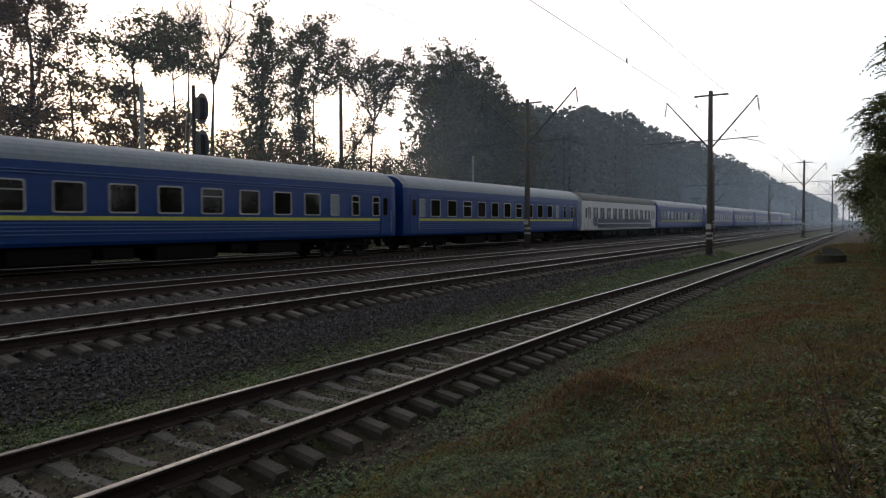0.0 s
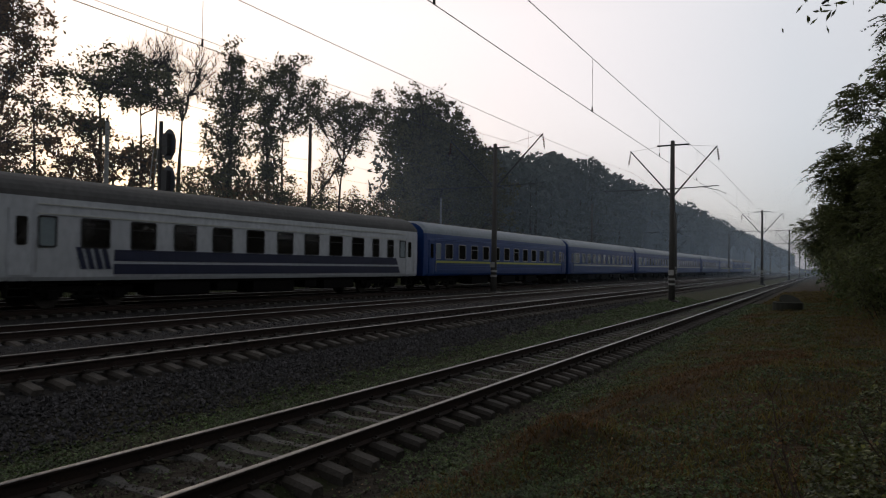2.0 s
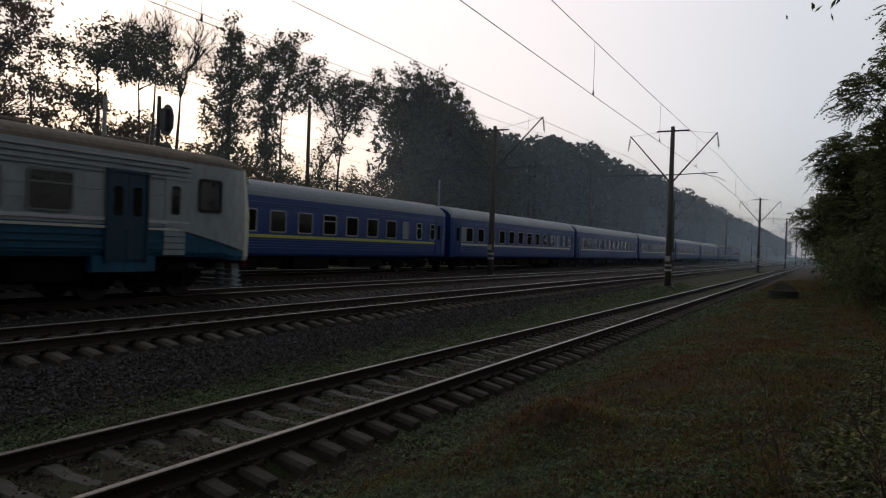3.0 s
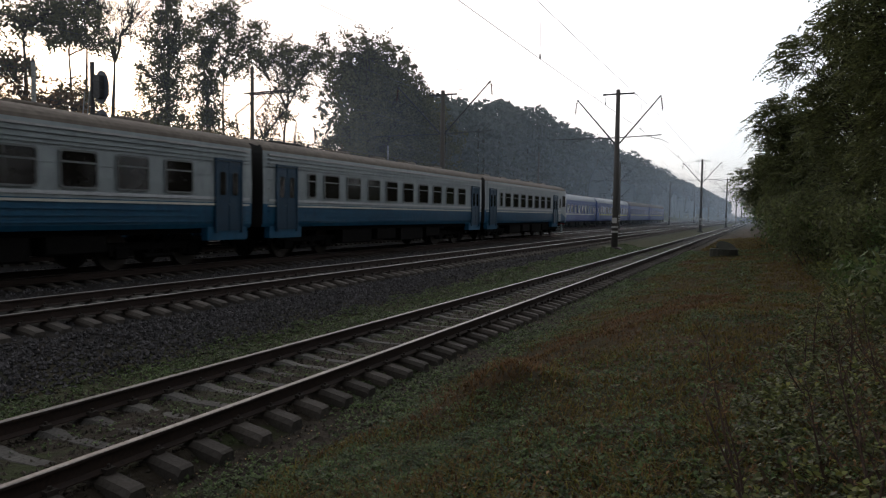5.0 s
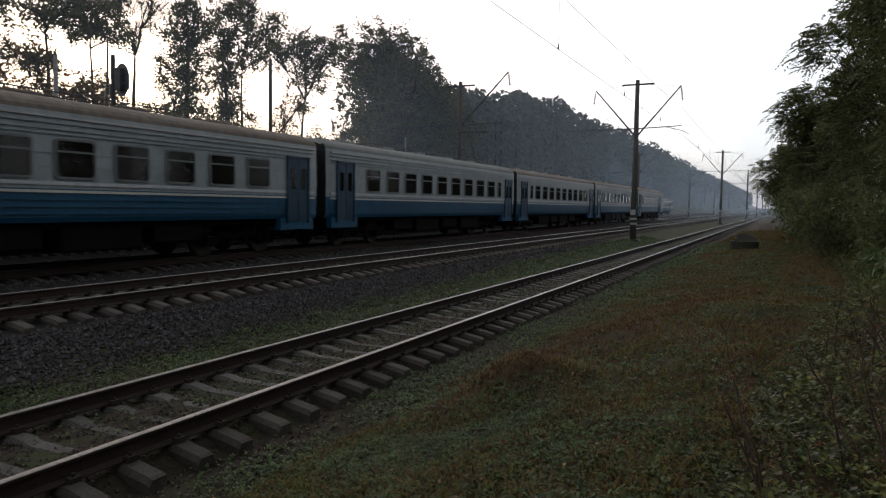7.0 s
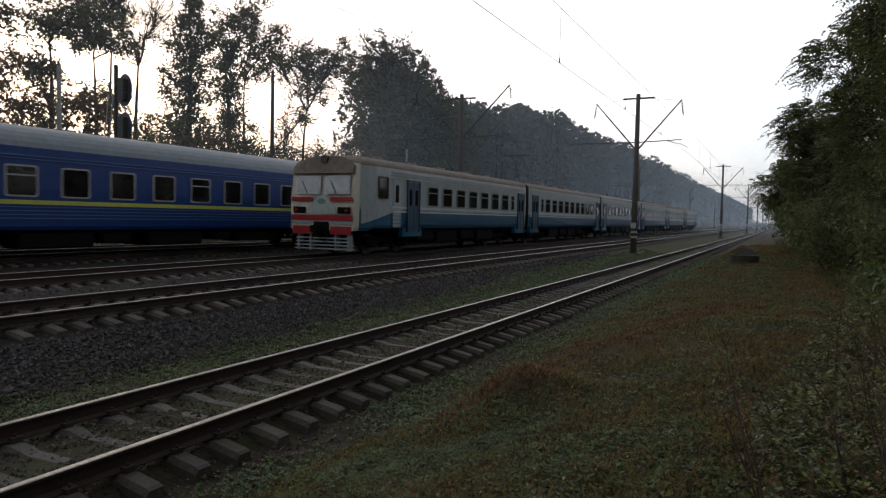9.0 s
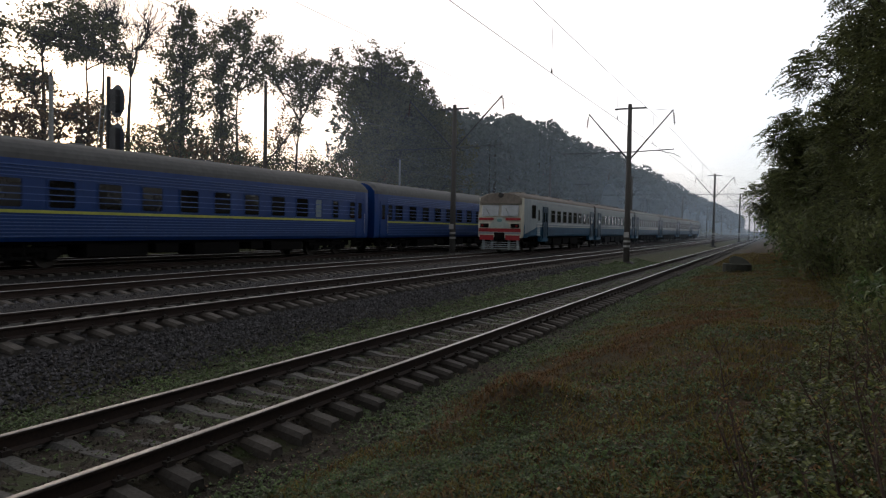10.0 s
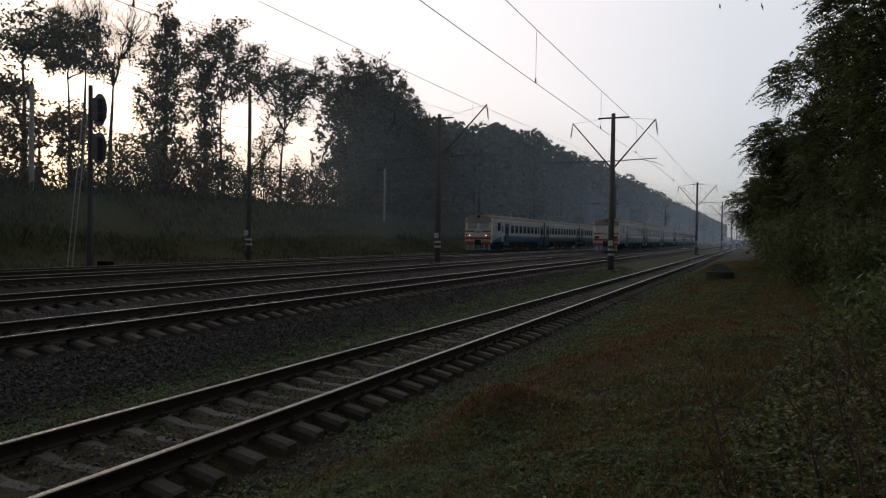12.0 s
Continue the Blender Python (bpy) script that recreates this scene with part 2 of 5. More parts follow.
def ground_material():
    m = bpy.data.materials.new("trackside_ground")
    m.use_nodes = True
    nt = m.node_tree
    b = nt.nodes["Principled BSDF"]
    b.inputs["Roughness"].default_value = 0.95
    b.inputs["Specular IOR Level"].default_value = 0.2
    co = nt.nodes.new("ShaderNodeTexCoord")
    sep = nt.nodes.new("ShaderNodeSeparateXYZ")
    nt.links.new(co.outputs["Object"], sep.inputs[0])

    def tex(scale, detail=5, rough=0.6):
        n = nt.nodes.new("ShaderNodeTexNoise")
        n.inputs["Scale"].default_value, n.inputs["Detail"].default_value, n.inputs["Roughness"].default_value = scale, detail, rough
        nt.links.new(co.outputs["Object"], n.inputs["Vector"])
        return n.outputs[0]

    def rng_map(sock, a, b2):
        r = nt.nodes.new("ShaderNodeMapRange")
        r.inputs[1].default_value, r.inputs[2].default_value = a, b2
        nt.links.new(sock, r.inputs[0])
        return r.outputs[0]

    def mix(fac, c1, c2):
        x = nt.nodes.new("ShaderNodeMixRGB")
        for sock, v in ((x.inputs[0], fac), (x.inputs[1], c1), (x.inputs[2], c2)):
            if isinstance(v, tuple):
                sock.default_value = (*v, 1)
            else:
                nt.links.new(v, sock)
        return x.outputs[0]

    def wobble(sock, amount, scale):
        a = nt.nodes.new("ShaderNodeMath")
        a.operation = "MULTIPLY_ADD"
        nt.links.new(tex(scale), a.inputs[0])
        a.inputs[1].default_value = amount
        nt.links.new(sock, a.inputs[2])
        return a.outputs[0]

    # the grass strip widens with the distance
    away = nt.nodes.new("ShaderNodeMapRange")
    for i, v in ((1, 6.0), (2, 34.0), (3, 0.0), (4, 0.9)):
        away.inputs[i].default_value = v
    nt.links.new(sep.outputs["Y"], away.inputs[0])
    moved = nt.nodes.new("ShaderNodeMath")
    moved.operation = "ADD"
    nt.links.new(sep.outputs["X"], moved.inputs[0])
    nt.links.new(away.outputs[0], moved.inputs[1])
    x_near = wobble(moved.outputs[0], 1.2, 0.9)
    x = wobble(sep.outputs["X"], 1.2, 0.9)
    # grass and ballast ground is darkened for the shade between blades and stones
    grass = mix(rng_map(tex(0.7), 0.42, 0.62), (0.044, 0.038, 0.016), (0.066, 0.038, 0.020))
    grass = mix(rng_map(tex(14), 0.45, 0.7), grass, (0.020, 0.016, 0.010))
    ballast = mix(rng_map(tex(11), 0.4, 0.62), (0.030, 0.028, 0.027), (0.012, 0.011, 0.011))
    ballast = mix(rng_map(tex(0.5), 0.5, 0.7), ballast, (0.030, 0.024, 0.019))
    soil = mix(rng_map(tex(6), 0.4, 0.65), (0.045, 0.037, 0.026), (0.025, 0.019, 0.014))
    soil = mix(rng_map(tex(1.1), 0.5, 0.62), soil, (0.040, 0.048, 0.020))
    strip = mix(rng_map(tex(2.2), 0.4, 0.62), (0.046, 0.056, 0.022), (0.050, 0.042, 0.024))
    col = mix(rng_map(x_near, -8.5, -7.7), ballast, strip)
    col = mix(rng_map(x, -6.6, -6.2), col, soil)
    col = mix(rng_map(x, -3.9, -2.7), col, grass)
    bank = mix(rng_map(tex(0.4), 0.4, 0.6), (0.055, 0.068, 0.030), (0.068, 0.060, 0.032))
    far = nt.nodes.new("ShaderNodeMapRange")
    far.inputs[1].default_value, far.inputs[2].default_value = -29.8, -31.2
    nt.links.new(x, far.inputs[0])
    col = mix(far.outputs[0], col, bank)
    nt.links.new(col, b.inputs["Base Color"])
    bp = nt.nodes.new("ShaderNodeBump")
    bp.inputs["Strength"].default_value, bp.inputs["Distance"].default_value = 0.8, 0.05
    nt.links.new(tex(13, 6), bp.inputs["Height"])
    nt.links.new(bp.outputs[0], b.inputs["Normal"])
    return m


def build_ground():
    def steps(stops):
        out = []
        for a, b, s in stops:
            n = max(1, round((b - a) / s))
            out += [a + (b - a) * i / n for i in range(n)]
        return out + [stops[-1][1]]

    xs = steps([(-2500, -300, 550), (-300, -60, 30), (-60, -44, 4), (-44, -30, 1.0), (-30, -12, 2.5), (-12, -7.9, 0.3), (-7.9, -4.4, 0.14),
                (-4.4, 3, 0.16), (3, 10, 0.5), (10, 40, 6), (40, 300, 65), (300, 2500, 550)])
    ys = steps([(-400, -20, 60), (-20, 0, 2), (0, 16, 0.2), (16, 24, 0.4), (24, 60, 1.2), (60, 160, 5), (160, 500, 30), (500, 4500, 500)])
    s = Shape()
    s.v = [(x, y, ground_z(x, y)) for y in ys for x in xs]
    n = len(xs)
    s.f = [(j * n + i, j * n + i + 1, (j + 1) * n + i + 1, (j + 1) * n + i) for j in range(len(ys) - 1) for i in range(n - 1)]
    g = part("ground", s, ground_material(), smooth=True)
    tagged(g, "rough trackside ground of ballast, weeds and browning grass", "ground", kind="structure")


build_ground()

# ---- tracks ----
RAIL = [(-0.075, 0), (0.075, 0), (0.075, 0.012), (0.014, 0.035), (0.010, 0.135), (0.036, 0.150), (0.036, 0.172), (0.028, 0.180),
        (-0.028, 0.180), (-0.036, 0.172), (-0.036, 0.150), (-0.010, 0.135), (-0.014, 0.035), (-0.075, 0.012)]


def rail_pick(poly):
    return 1 if poly.normal.z > 0.5 and poly.center.z > 0.17 else 0


def sleeper_mesh(name):
    s = Shape()
    prof = [(-1.27, 0.0), (1.27, 0.0), (1.265, 0.125), (1.23, 0.145), (0.92, 0.20), (0.55, 0.20), (0.35, 0.16), (-0.35, 0.16), (-0.55, 0.20), (-0.92, 0.20), (-1.23, 0.145), (-1.265, 0.125)]
    k = len(prof)
    s.loft([[(x, -0.115, z) for x, z in prof], [(x, -0.115, z) for x, z in prof], [(x, 0.115, z) for x, z in prof]], caps=True)
    for i in range(k):
        x, y, z = s.v[i]
        s.v[i] = (x, y, 0) if z == 0 else (x, y, z - 0.05)
        s.v[i + k] = (x, -0.075, z)
        x, y, z = s.v[i + 2 * k]
        s.v[i + 2 * k] = (x, 0.075, z)
    return s.mesh(name, M_SLEEPER)


SLEEPER = None


def track(name, centre, head, first, spacing, near, label, clips=True):
    """Two rails on cross ties; those near the camera are parts of their own."""
    global SLEEPER
    t = thing(name, pose(centre, 0, 0), label, "railway track", "tracks", "structure")
    for side in (-1, 1):
        r = Shape().prism([(x, z) for x, z in RAIL], -60, 900)
        part("rail", r, [M_RAIL, M_RAIL_TOP], t, "worn steel rail with a polished head", m=pose(side * GAUGE / 2, 0, head - 0.18), pick=rail_pick)
    SLEEPER = SLEEPER or sleeper_mesh("sleeper")
    ties = Shape()
    n_near = near
    y = first
    for i in range(n_near):
        part("sleeper", SLEEPER, None, t, m=pose(rng.uniform(-0.03, 0.03), y + rng.uniform(-0.03, 0.03), head - 0.385 + rng.uniform(-0.012, 0.008), 0, 0, rng.uniform(-1.2, 1.2)))
        y += spacing
    while y < 420:
        ties.box(-1.25, 1.25, y - 0.10, y + 0.10, head - 0.4, head - 0.19)
        y += spacing
    y = first - spacing
    while y > -40:
        ties.box(-1.25, 1.25, y - 0.10, y + 0.10, head - 0.4, head - 0.19)
        y -= spacing
    if ties.v:
        tagged(part("far_sleepers", ties, M_SLEEPER, t), kind="stuff")
    if clips:
        fast = Shape()
        y = first
        while y < 70:
            for rx in (-GAUGE / 2, GAUGE / 2):
                for sx in (-1, 1):
                    x = rx + sx * 0.085
                    fast.box(x - 0.035, x + 0.035, y - 0.05, y + 0.05, head - 0.19, head - 0.135)
                    fast.tube((x, y, head - 0.14), (x, y, head - 0.105), 0.018, 0.018, 5)
            y += spacing
        tagged(part("rail_fastenings", fast, M_CLIP, t, "rusted bolts and clips"), kind="stuff")
    return t


track("siding_track", SIDING, HEAD_SIDING, 0.85, 0.545, 220, "single siding track on concrete sleepers among weeds")
track("main_track", LINE_A, HEAD_MAIN, 6.78 - 0.5 * 8, 0.50, 220, "main line track on concrete sleepers in dark ballast")
track("main_track", LINE_B, HEAD_MAIN, 6.5, 0.50, 150, "main line track on concrete sleepers in dark ballast", clips=False)
track("main_track", LINE_C, HEAD_MAIN, 10.0, 0.50, 0, "main line track on concrete sleepers in dark ballast", clips=False)
track("main_track", LINE_D, HEAD_MAIN, 10.0, 0.50, 0, "main line track at the foot of the bank", clips=False)

# ---- overhead line ----
SPAN = 64.0


def mast_base(t, top, k=1.0):
    """Round tapered concrete pole with painted bands and a footing."""
    s = Shape()
    n = 14
    rings = [[(k * r * math.cos(2 * math.pi * i / n), k * r * math.sin(2 * math.pi * i / n), z) for i in range(n)]
             for z, r in ((-0.4, 0.21), (top * 0.5, 0.175), (top, 0.135), (top + 0.03, 0.10))]
    s.loft(rings)
    part("pole", s, M_CONCRETE, t, smooth=True)
    for z in (1.1, 1.42):
        b = Shape()
        b.loft([[(0.222 * math.cos(2 * math.pi * i / n), 0.222 * math.sin(2 * math.pi * i / n), zz) for i in range(n)] for zz in (z, z + 0.13)])
        part("painted_band", b, M_WHITE, t, "worn white band")
    plate = Shape().box(-0.17, 0.17, -0.26, -0.24, 1.75, 2.1)
    part("number_plate", plate, M_WHITE, t, "small weathered plate")
    foot = Shape().box(-0.42, 0.42, -0.42, 0.42, -0.4, 0.12, 0.05)
    part("footing", foot, M_CONCRETE, t)


def insulator(t, p, q):
    """A string of porcelain discs between two points."""
    p, q = Vector(p), Vector(q)
    s = Shape()
    s.tube(p, q, 0.018, 0.018, 5)
    for i in range(5):
        c = p.lerp(q, 0.2 + 0.15 * i)
        d = (q - p).normalized() * 0.03
        s.tube(c - d, c + d, 0.09, 0.05, 8)
    part("insulator", s, M_PORCELAIN, t, "string of brown porcelain discs")


def mast_two_track(x, y, base, top, reach, tip_dz, low, bar):
    """Mast between two tracks, with a slanted bracket and a cantilever to each side."""
    t = thing("catenary_mast", pose(x, y, base), "grey concrete overhead line mast with two steel brackets", "catenary mast", "masts along the line")
    h = top - base
    mast_base(t, h)
    cross = Shape().box(-1.0, 1.05, -0.05, 0.05, h - 0.32, h - 0.22)
    part("cross_arm", cross, M_STEEL, t)
    for sx in (-1, 1):
        tip = (sx * reach, 0, h + tip_dz)
        br = Shape().tube((sx * 0.14, 0, h - low), tip, 0.06, 0.045)
        br.tube(tip, (sx * (reach - 0.12), 0, h + tip_dz - 0.16), 0.05)
        part("bracket", br, M_STEEL, t)
        stay = Shape().tube((sx * 0.12, 0, h - 0.25), (sx * (reach - 0.1), 0, h + tip_dz - 0.02), 0.012, 0.012, 4)
        part("tie_rod", stay, M_STEEL, t)
        insulator(t, (sx * reach, 0, h + tip_dz - 0.05), (sx * (reach + 0.12), 0, h + tip_dz - 1.05))
        z = h - bar
        can = Shape().tube((sx * 0.14, 0, z - 0.05), (sx * (reach + (1.9 if sx < 0 else 0.1)), 0, z + 0.05 * sx), 0.035, 0.03)
        can.tube((sx * (reach - 0.9), 0, z), (sx * (reach + 0.1), 0, z - 0.25), 0.02)
        can.tube((sx * (reach + 0.1), 0, z - 0.25), (sx * (reach + 0.55), 0, z - 0.5), 0.018)
        part("cantilever", can, M_STEEL, t)
    return t


# front row, between the siding and the first main track
FRONT = [(-8.95, -17.3, 10.7), (-8.86, 46.7, 10.68), (-8.40, 112.7, 11.2), (-7.5, 177, 11.6), (-7.3, 241, 11.8), (-7.2, 305, 12), (-7.2, 369, 12), (-7.1, 433, 12)]
for x, y, top in FRONT:
    mast_two_track(x, y, 0.1, top, 2.75, -0.5, 3.55, 3.1)
# middle row
MIDDLE = [(-19.84, -21.3), (-19.84, 42.7), (-19.7, 106.7), (-19.7, 170.7), (-19.5, 234.7), (-19.3, 298.7), (-19, 362)]
for x, y in MIDDLE:
    mast_two_track(x, y, 0.45, 10.64, 3.45, 0.45, 2.9, 2.85)


def side_pole(x, y, base, top, arm=True):
    t = thing("catenary_pole", pose(x, y, base), "slim dark line pole at the foot of the bank", "line pole", "poles at the bank")
    mast_base(t, top - base, 0.8)
    if arm:
        s = Shape().tube((0.1, 0, 5.9), (2.6, 0, 8.3), 0.05)
        s.tube((0.1, 0, 5.8), (3.0, 0, 5.9), 0.035)
        part("bracket", s, M_STEEL, t)
        lamp = Shape().tube((-0.1, 0, 6.0), (-0.6, 0, 6.0), 0.02)
        lamp.tube((-0.6, 0, 6.0), (-0.6, 0, 5.7), 0.02)
        lamp.tube((-0.6, 0, 5.75), (-0.6, 0, 5.5), 0.05, 0.14, 8)
        part("small_lamp", lamp, M_STEEL, t)
    return t


side_pole(-30.5, 36.0, 0.45, 11.7)
side_pole(-30.5, 100, 0.45, 11.7)
side_pole(-30.5, 164, 0.45, 11.7)


def wire_run(name, pts, r, label, group):
    """A wire hung through its supports, sagging between them."""
    s = Shape()
    for (p, q, sag) in pts:
        p, q = Vector(p), Vector(q)
        n = 12
        line = [p.lerp(q, i / n) - UP * sag * 4 * (i / n) * (1 - i / n) for i in range(n + 1)]
        rings = [[(c.x + r * math.cos(a), c.y, c.z + r * math.sin(a)) for a in (0, 2.1, 4.2)] for c in line]
        s.loft(rings)
    ob = part(name, s, M_WIRE)
    tagged(ob, label, "overhead wire", group, "structure")


def overhead(centre, y0, spans, support_z, contact=HEAD_MAIN + 6.2, sag=1.0, dip=0.03):
    ys = [y0 + SPAN * i for i in range(spans + 1)]
    wire_run("messenger_wire", [((centre, a, support_z), (centre, b, support_z), sag) for a, b in zip(ys, ys[1:])], 0.011, "thin grey messenger wire over the track", "overhead wires")
    wire_run("contact_wire", [((centre, a, contact), (centre, b, contact), dip) for a, b in zip(ys, ys[1:])], 0.011, "thin dark contact wire over the track", "overhead wires")
    d = Shape()
    for a in ys[:-1]:
        for i in range(1, 7):
            k = i / 7
            top = support_z - sag * 4 * k * (1 - k)
            low = contact - dip * 4 * k * (1 - k)
            d.tube((centre, a + SPAN * k, top), (centre, a + SPAN * k, low), 0.007, 0.007, 3)
            d.tube((centre, a + SPAN * k, low), (centre, a + SPAN * k, low + 0.14), 0.03, 0.02, 5)
    ob = part("wire_droppers", d, M_WIRE)
    tagged(ob, "short droppers between the overhead wires", "overhead wire", "overhead wires", "stuff")


overhead(SIDING + 0.05, 46.7 - SPAN, 5, 8.62, 7.0, 0.30, 0.22)
overhead(LINE_A - 0.5, 46.7 - SPAN, 5, 8.75, sag=0.55)
overhead(LINE_B, 42.7 - SPAN, 5, 9.95)
overhead(LINE_C, 42.7 - SPAN, 5, 9.95)
overhead(LINE_D, 36.2 - SPAN, 4, 8.75)


# ---- trains ----
def paint(name, base, second=None, rough=0.42, dirt_amount=0.05, dirt=None):
    return material(name, base, second or tuple(c * 0.78 for c in base), rough=rough, scale=0.7, fine=6, amount=0.6, dirt=dirt, dirt_amount=dirt_amount,
                    stretch=(1, 1, 0.5), spec=0.35)


M_BLUE = paint("blue_coach_paint", (0.002, 0.037, 0.175))
# the ribs are a lighter blue than the body
M_BLUE_RIB = paint("lighter_blue_rib", (0.07, 0.135, 0.34))
M_YELLOW = paint("yellow_stripe_paint", (0.44, 0.46, 0.09), dirt_amount=0.2)
M_PALE = paint("pale_stripe_paint", (0.55, 0.56, 0.50), dirt_amount=0.2)
M_COACH_WHITE = paint("white_coach_paint", (0.50, 0.53, 0.56), (0.38, 0.40, 0.43))
M_NAVY = paint("navy_band_paint", (0.014, 0.020, 0.055))
M_ROOF_GREY = paint("silver_roof_paint", (0.19, 0.23, 0.27), (0.15, 0.18, 0.21), rough=0.5)
M_ROOF_DARK = paint("dark_roof_paint", (0.085, 0.085, 0.085), (0.06, 0.06, 0.06), rough=0.7)
M_EMU_TOP = paint("pale_grey_train_paint", (0.30, 0.345, 0.36), (0.23, 0.265, 0.28))
M_EMU_PALE_ROOF = paint("grey_green_roof", (0.17, 0.185, 0.175), (0.12, 0.125, 0.12), rough=0.75)
M_EMU_BLUE = paint("teal_blue_train_paint", (0.011, 0.092, 0.175), (0.008, 0.060, 0.12))
M_EMU_ROOF = paint("rusty_beige_roof", (0.165, 0.142, 0.118), (0.10, 0.083, 0.068), rough=0.8)
M_CREAM = paint("cream_cab_paint", (0.60, 0.57, 0.46), (0.42, 0.40, 0.33))
M_DOOR = paint("dark_blue_door_paint", (0.012, 0.048, 0.088), (0.009, 0.034, 0.062))
M_RED = paint("red_band_paint", (0.32, 0.025, 0.030), dirt_amount=0.25)
M_UNDER = material("grimy_underframe", (0.009, 0.008, 0.008), (0.005, 0.005, 0.005), rough=0.95, spec=0.1, scale=2, fine=10)
M_WHEEL = material("worn_wheel_steel", (0.07, 0.06, 0.055), (0.03, 0.025, 0.02), rough=0.6, metal=0.5)
M_GLASS = material("dark_coach_glass", (0.013, 0.012, 0.011), (0.008, 0.007, 0.006), rough=0.08, spec=0.3, fine=2)
M_FROST = material("frosted_pane", (0.20, 0.25, 0.27), (0.14, 0.18, 0.20), rough=0.5)
M_ALU = material("aluminium_frame", (0.42, 0.43, 0.44), (0.28, 0.28, 0.28), rough=0.45, metal=0.6)
M_EMU_RIM = material("dull_window_rim", (0.15, 0.165, 0.17), (0.10, 0.11, 0.115), rough=0.5)
M_RUBBER = material("black_rubber", (0.012, 0.012, 0.012), rough=0.8)
M_LAMP = glowing("headlamp", (1.0, 0.80, 0.72), 3.0)
M_TAIL = glowing("red_tail_lamp", (1.0, 0.10, 0.06), 1.2)

COACH = {"yellow": 27.0, "pale": 26.5, "white": 25.0, "ribbed": 24.7}      # length over the couplings
CAR = 19.7        # pitch of the commuter cars
CACHE = {}


def once(key, make):
    if key not in CACHE:
        CACHE[key] = make()
    return CACHE[key]


def rounded(w, z0, z1, r, n=3):
    """A window outline in (y, z)."""
    out = []
    for cy, cz, a0 in ((w / 2 - r, z1 - r, 0), (-w / 2 + r, z1 - r, 90), (-w / 2 + r, z0 + r, 180), (w / 2 - r, z0 + r, 270)):
        for i in range(n + 1):
            a = radians(a0 + 90 * i / n)
            out.append((cy + r * math.cos(a), cz + r * math.sin(a)))
    return out


def frame_mesh(w, z0, z1, mat, thick=0.05, depth=0.03, bar=False):
    def make():
        s = Shape()
        outer, inner = rounded(w, z0, z1, 0.09), rounded(w - 2 * thick, z0 + thick, z1 - thick, 0.07)
        s.loft([[(0, y, z) for y, z in outer], [(depth, y, z) for y, z in outer], [(depth, y, z) for y, z in inner], [(0.004, y, z) for y, z in inner]], caps=False)
        if bar:
            zb = z0 + (z1 - z0) * 0.68
            s.box(0.004, depth * 0.8, -w / 2 + thick, w / 2 - thick, zb - 0.022, zb + 0.022)
        return s.mesh("window", mat)
    return once(("frame", w, z0, z1, mat.name, bar), make)


def pane_mesh(w, z0, z1, mat):
    def make():
        s = Shape()
        o = rounded(w - 0.06, z0 + 0.03, z1 - 0.03, 0.07)
        s.loft([[(-0.002, y, z) for y, z in o], [0 or (0.006, y, z) for y, z in o]])
        return s.mesh("pane", mat)
    return once(("pane", w, z0, z1, mat.name), make)


def window(car, x, y, w, z0, z1, bar=False, frost=False, mat=None):
    """A framed window on the side at x; its pane is a part of it."""
    turn = 0 if x > 0 else 180
    f = part("window", frame_mesh(w, z0, z1, mat or M_ALU, bar=bar), None, car, m=pose(x, y, 0, 0, 0, turn))
    part("pane", pane_mesh(w, z0, z1, M_FROST if frost else M_GLASS), None, f)
    return f


def bogie_mesh(base):
    def make():
        s = Shape()
        for sx in (-1, 1):
            x = sx * 1.08
            s.box(x - 0.09, x + 0.09, -base / 2 - 0.55, base / 2 + 0.55, 0.52, 0.74, 0.03)
            for sy in (-1, 1):
                s.box(x - 0.14, x + 0.14, sy * base / 2 - 0.19, sy * base / 2 + 0.19, 0.30, 0.62, 0.04)
                for dy in (-0.30, 0.30):
                    s.tube((x, sy * base / 2 + dy, 0.38), (x, sy * base / 2 + dy, 0.62), 0.10, 0.10, 8)
            s.tube((x, -0.25, 0.42), (x, -0.25, 0.95), 0.12, 0.12, 8)
            s.tube((x, 0.25, 0.42), (x, 0.25, 0.95), 0.12, 0.12, 8)
            s.box(x - 0.1, x + 0.1, -0.5, 0.5, 0.30, 0.42, 0.03)
        s.box(-1.0, 1.0, -0.3, 0.3, 0.55, 0.80, 0.05)
        return s.mesh("bogie", M_UNDER)
    return once(("bogie", base), make)


def wheel_mesh(r):
    def make():
        s = Shape()
        s.wheel(-0.07, 0.07, 0, 0, r, 20)
        s.wheel(-0.09, -0.065, 0, 0, r + 0.03, 20)
        s.wheel(0.07, 0.12, 0, 0, 0.16, 10)
        return s.mesh("wheel", M_WHEEL)
    return once(("wheel", r), make)


def bogies(car, length, inset, base, r):
    spots = []
    for sy in (-1, 1):
        cy = sy * (length / 2 - inset)
        b = part("bogie", bogie_mesh(base), None, car, m=pose(0, cy, 0))
        for sx in (-1, 1):
            for wy in (-base / 2, base / 2):
                spots.append(part("wheel", wheel_mesh(r), None, b, m=pose(sx * GAUGE / 2, wy, r, 0, 0, 0 if sx > 0 else 180)))
    return spots


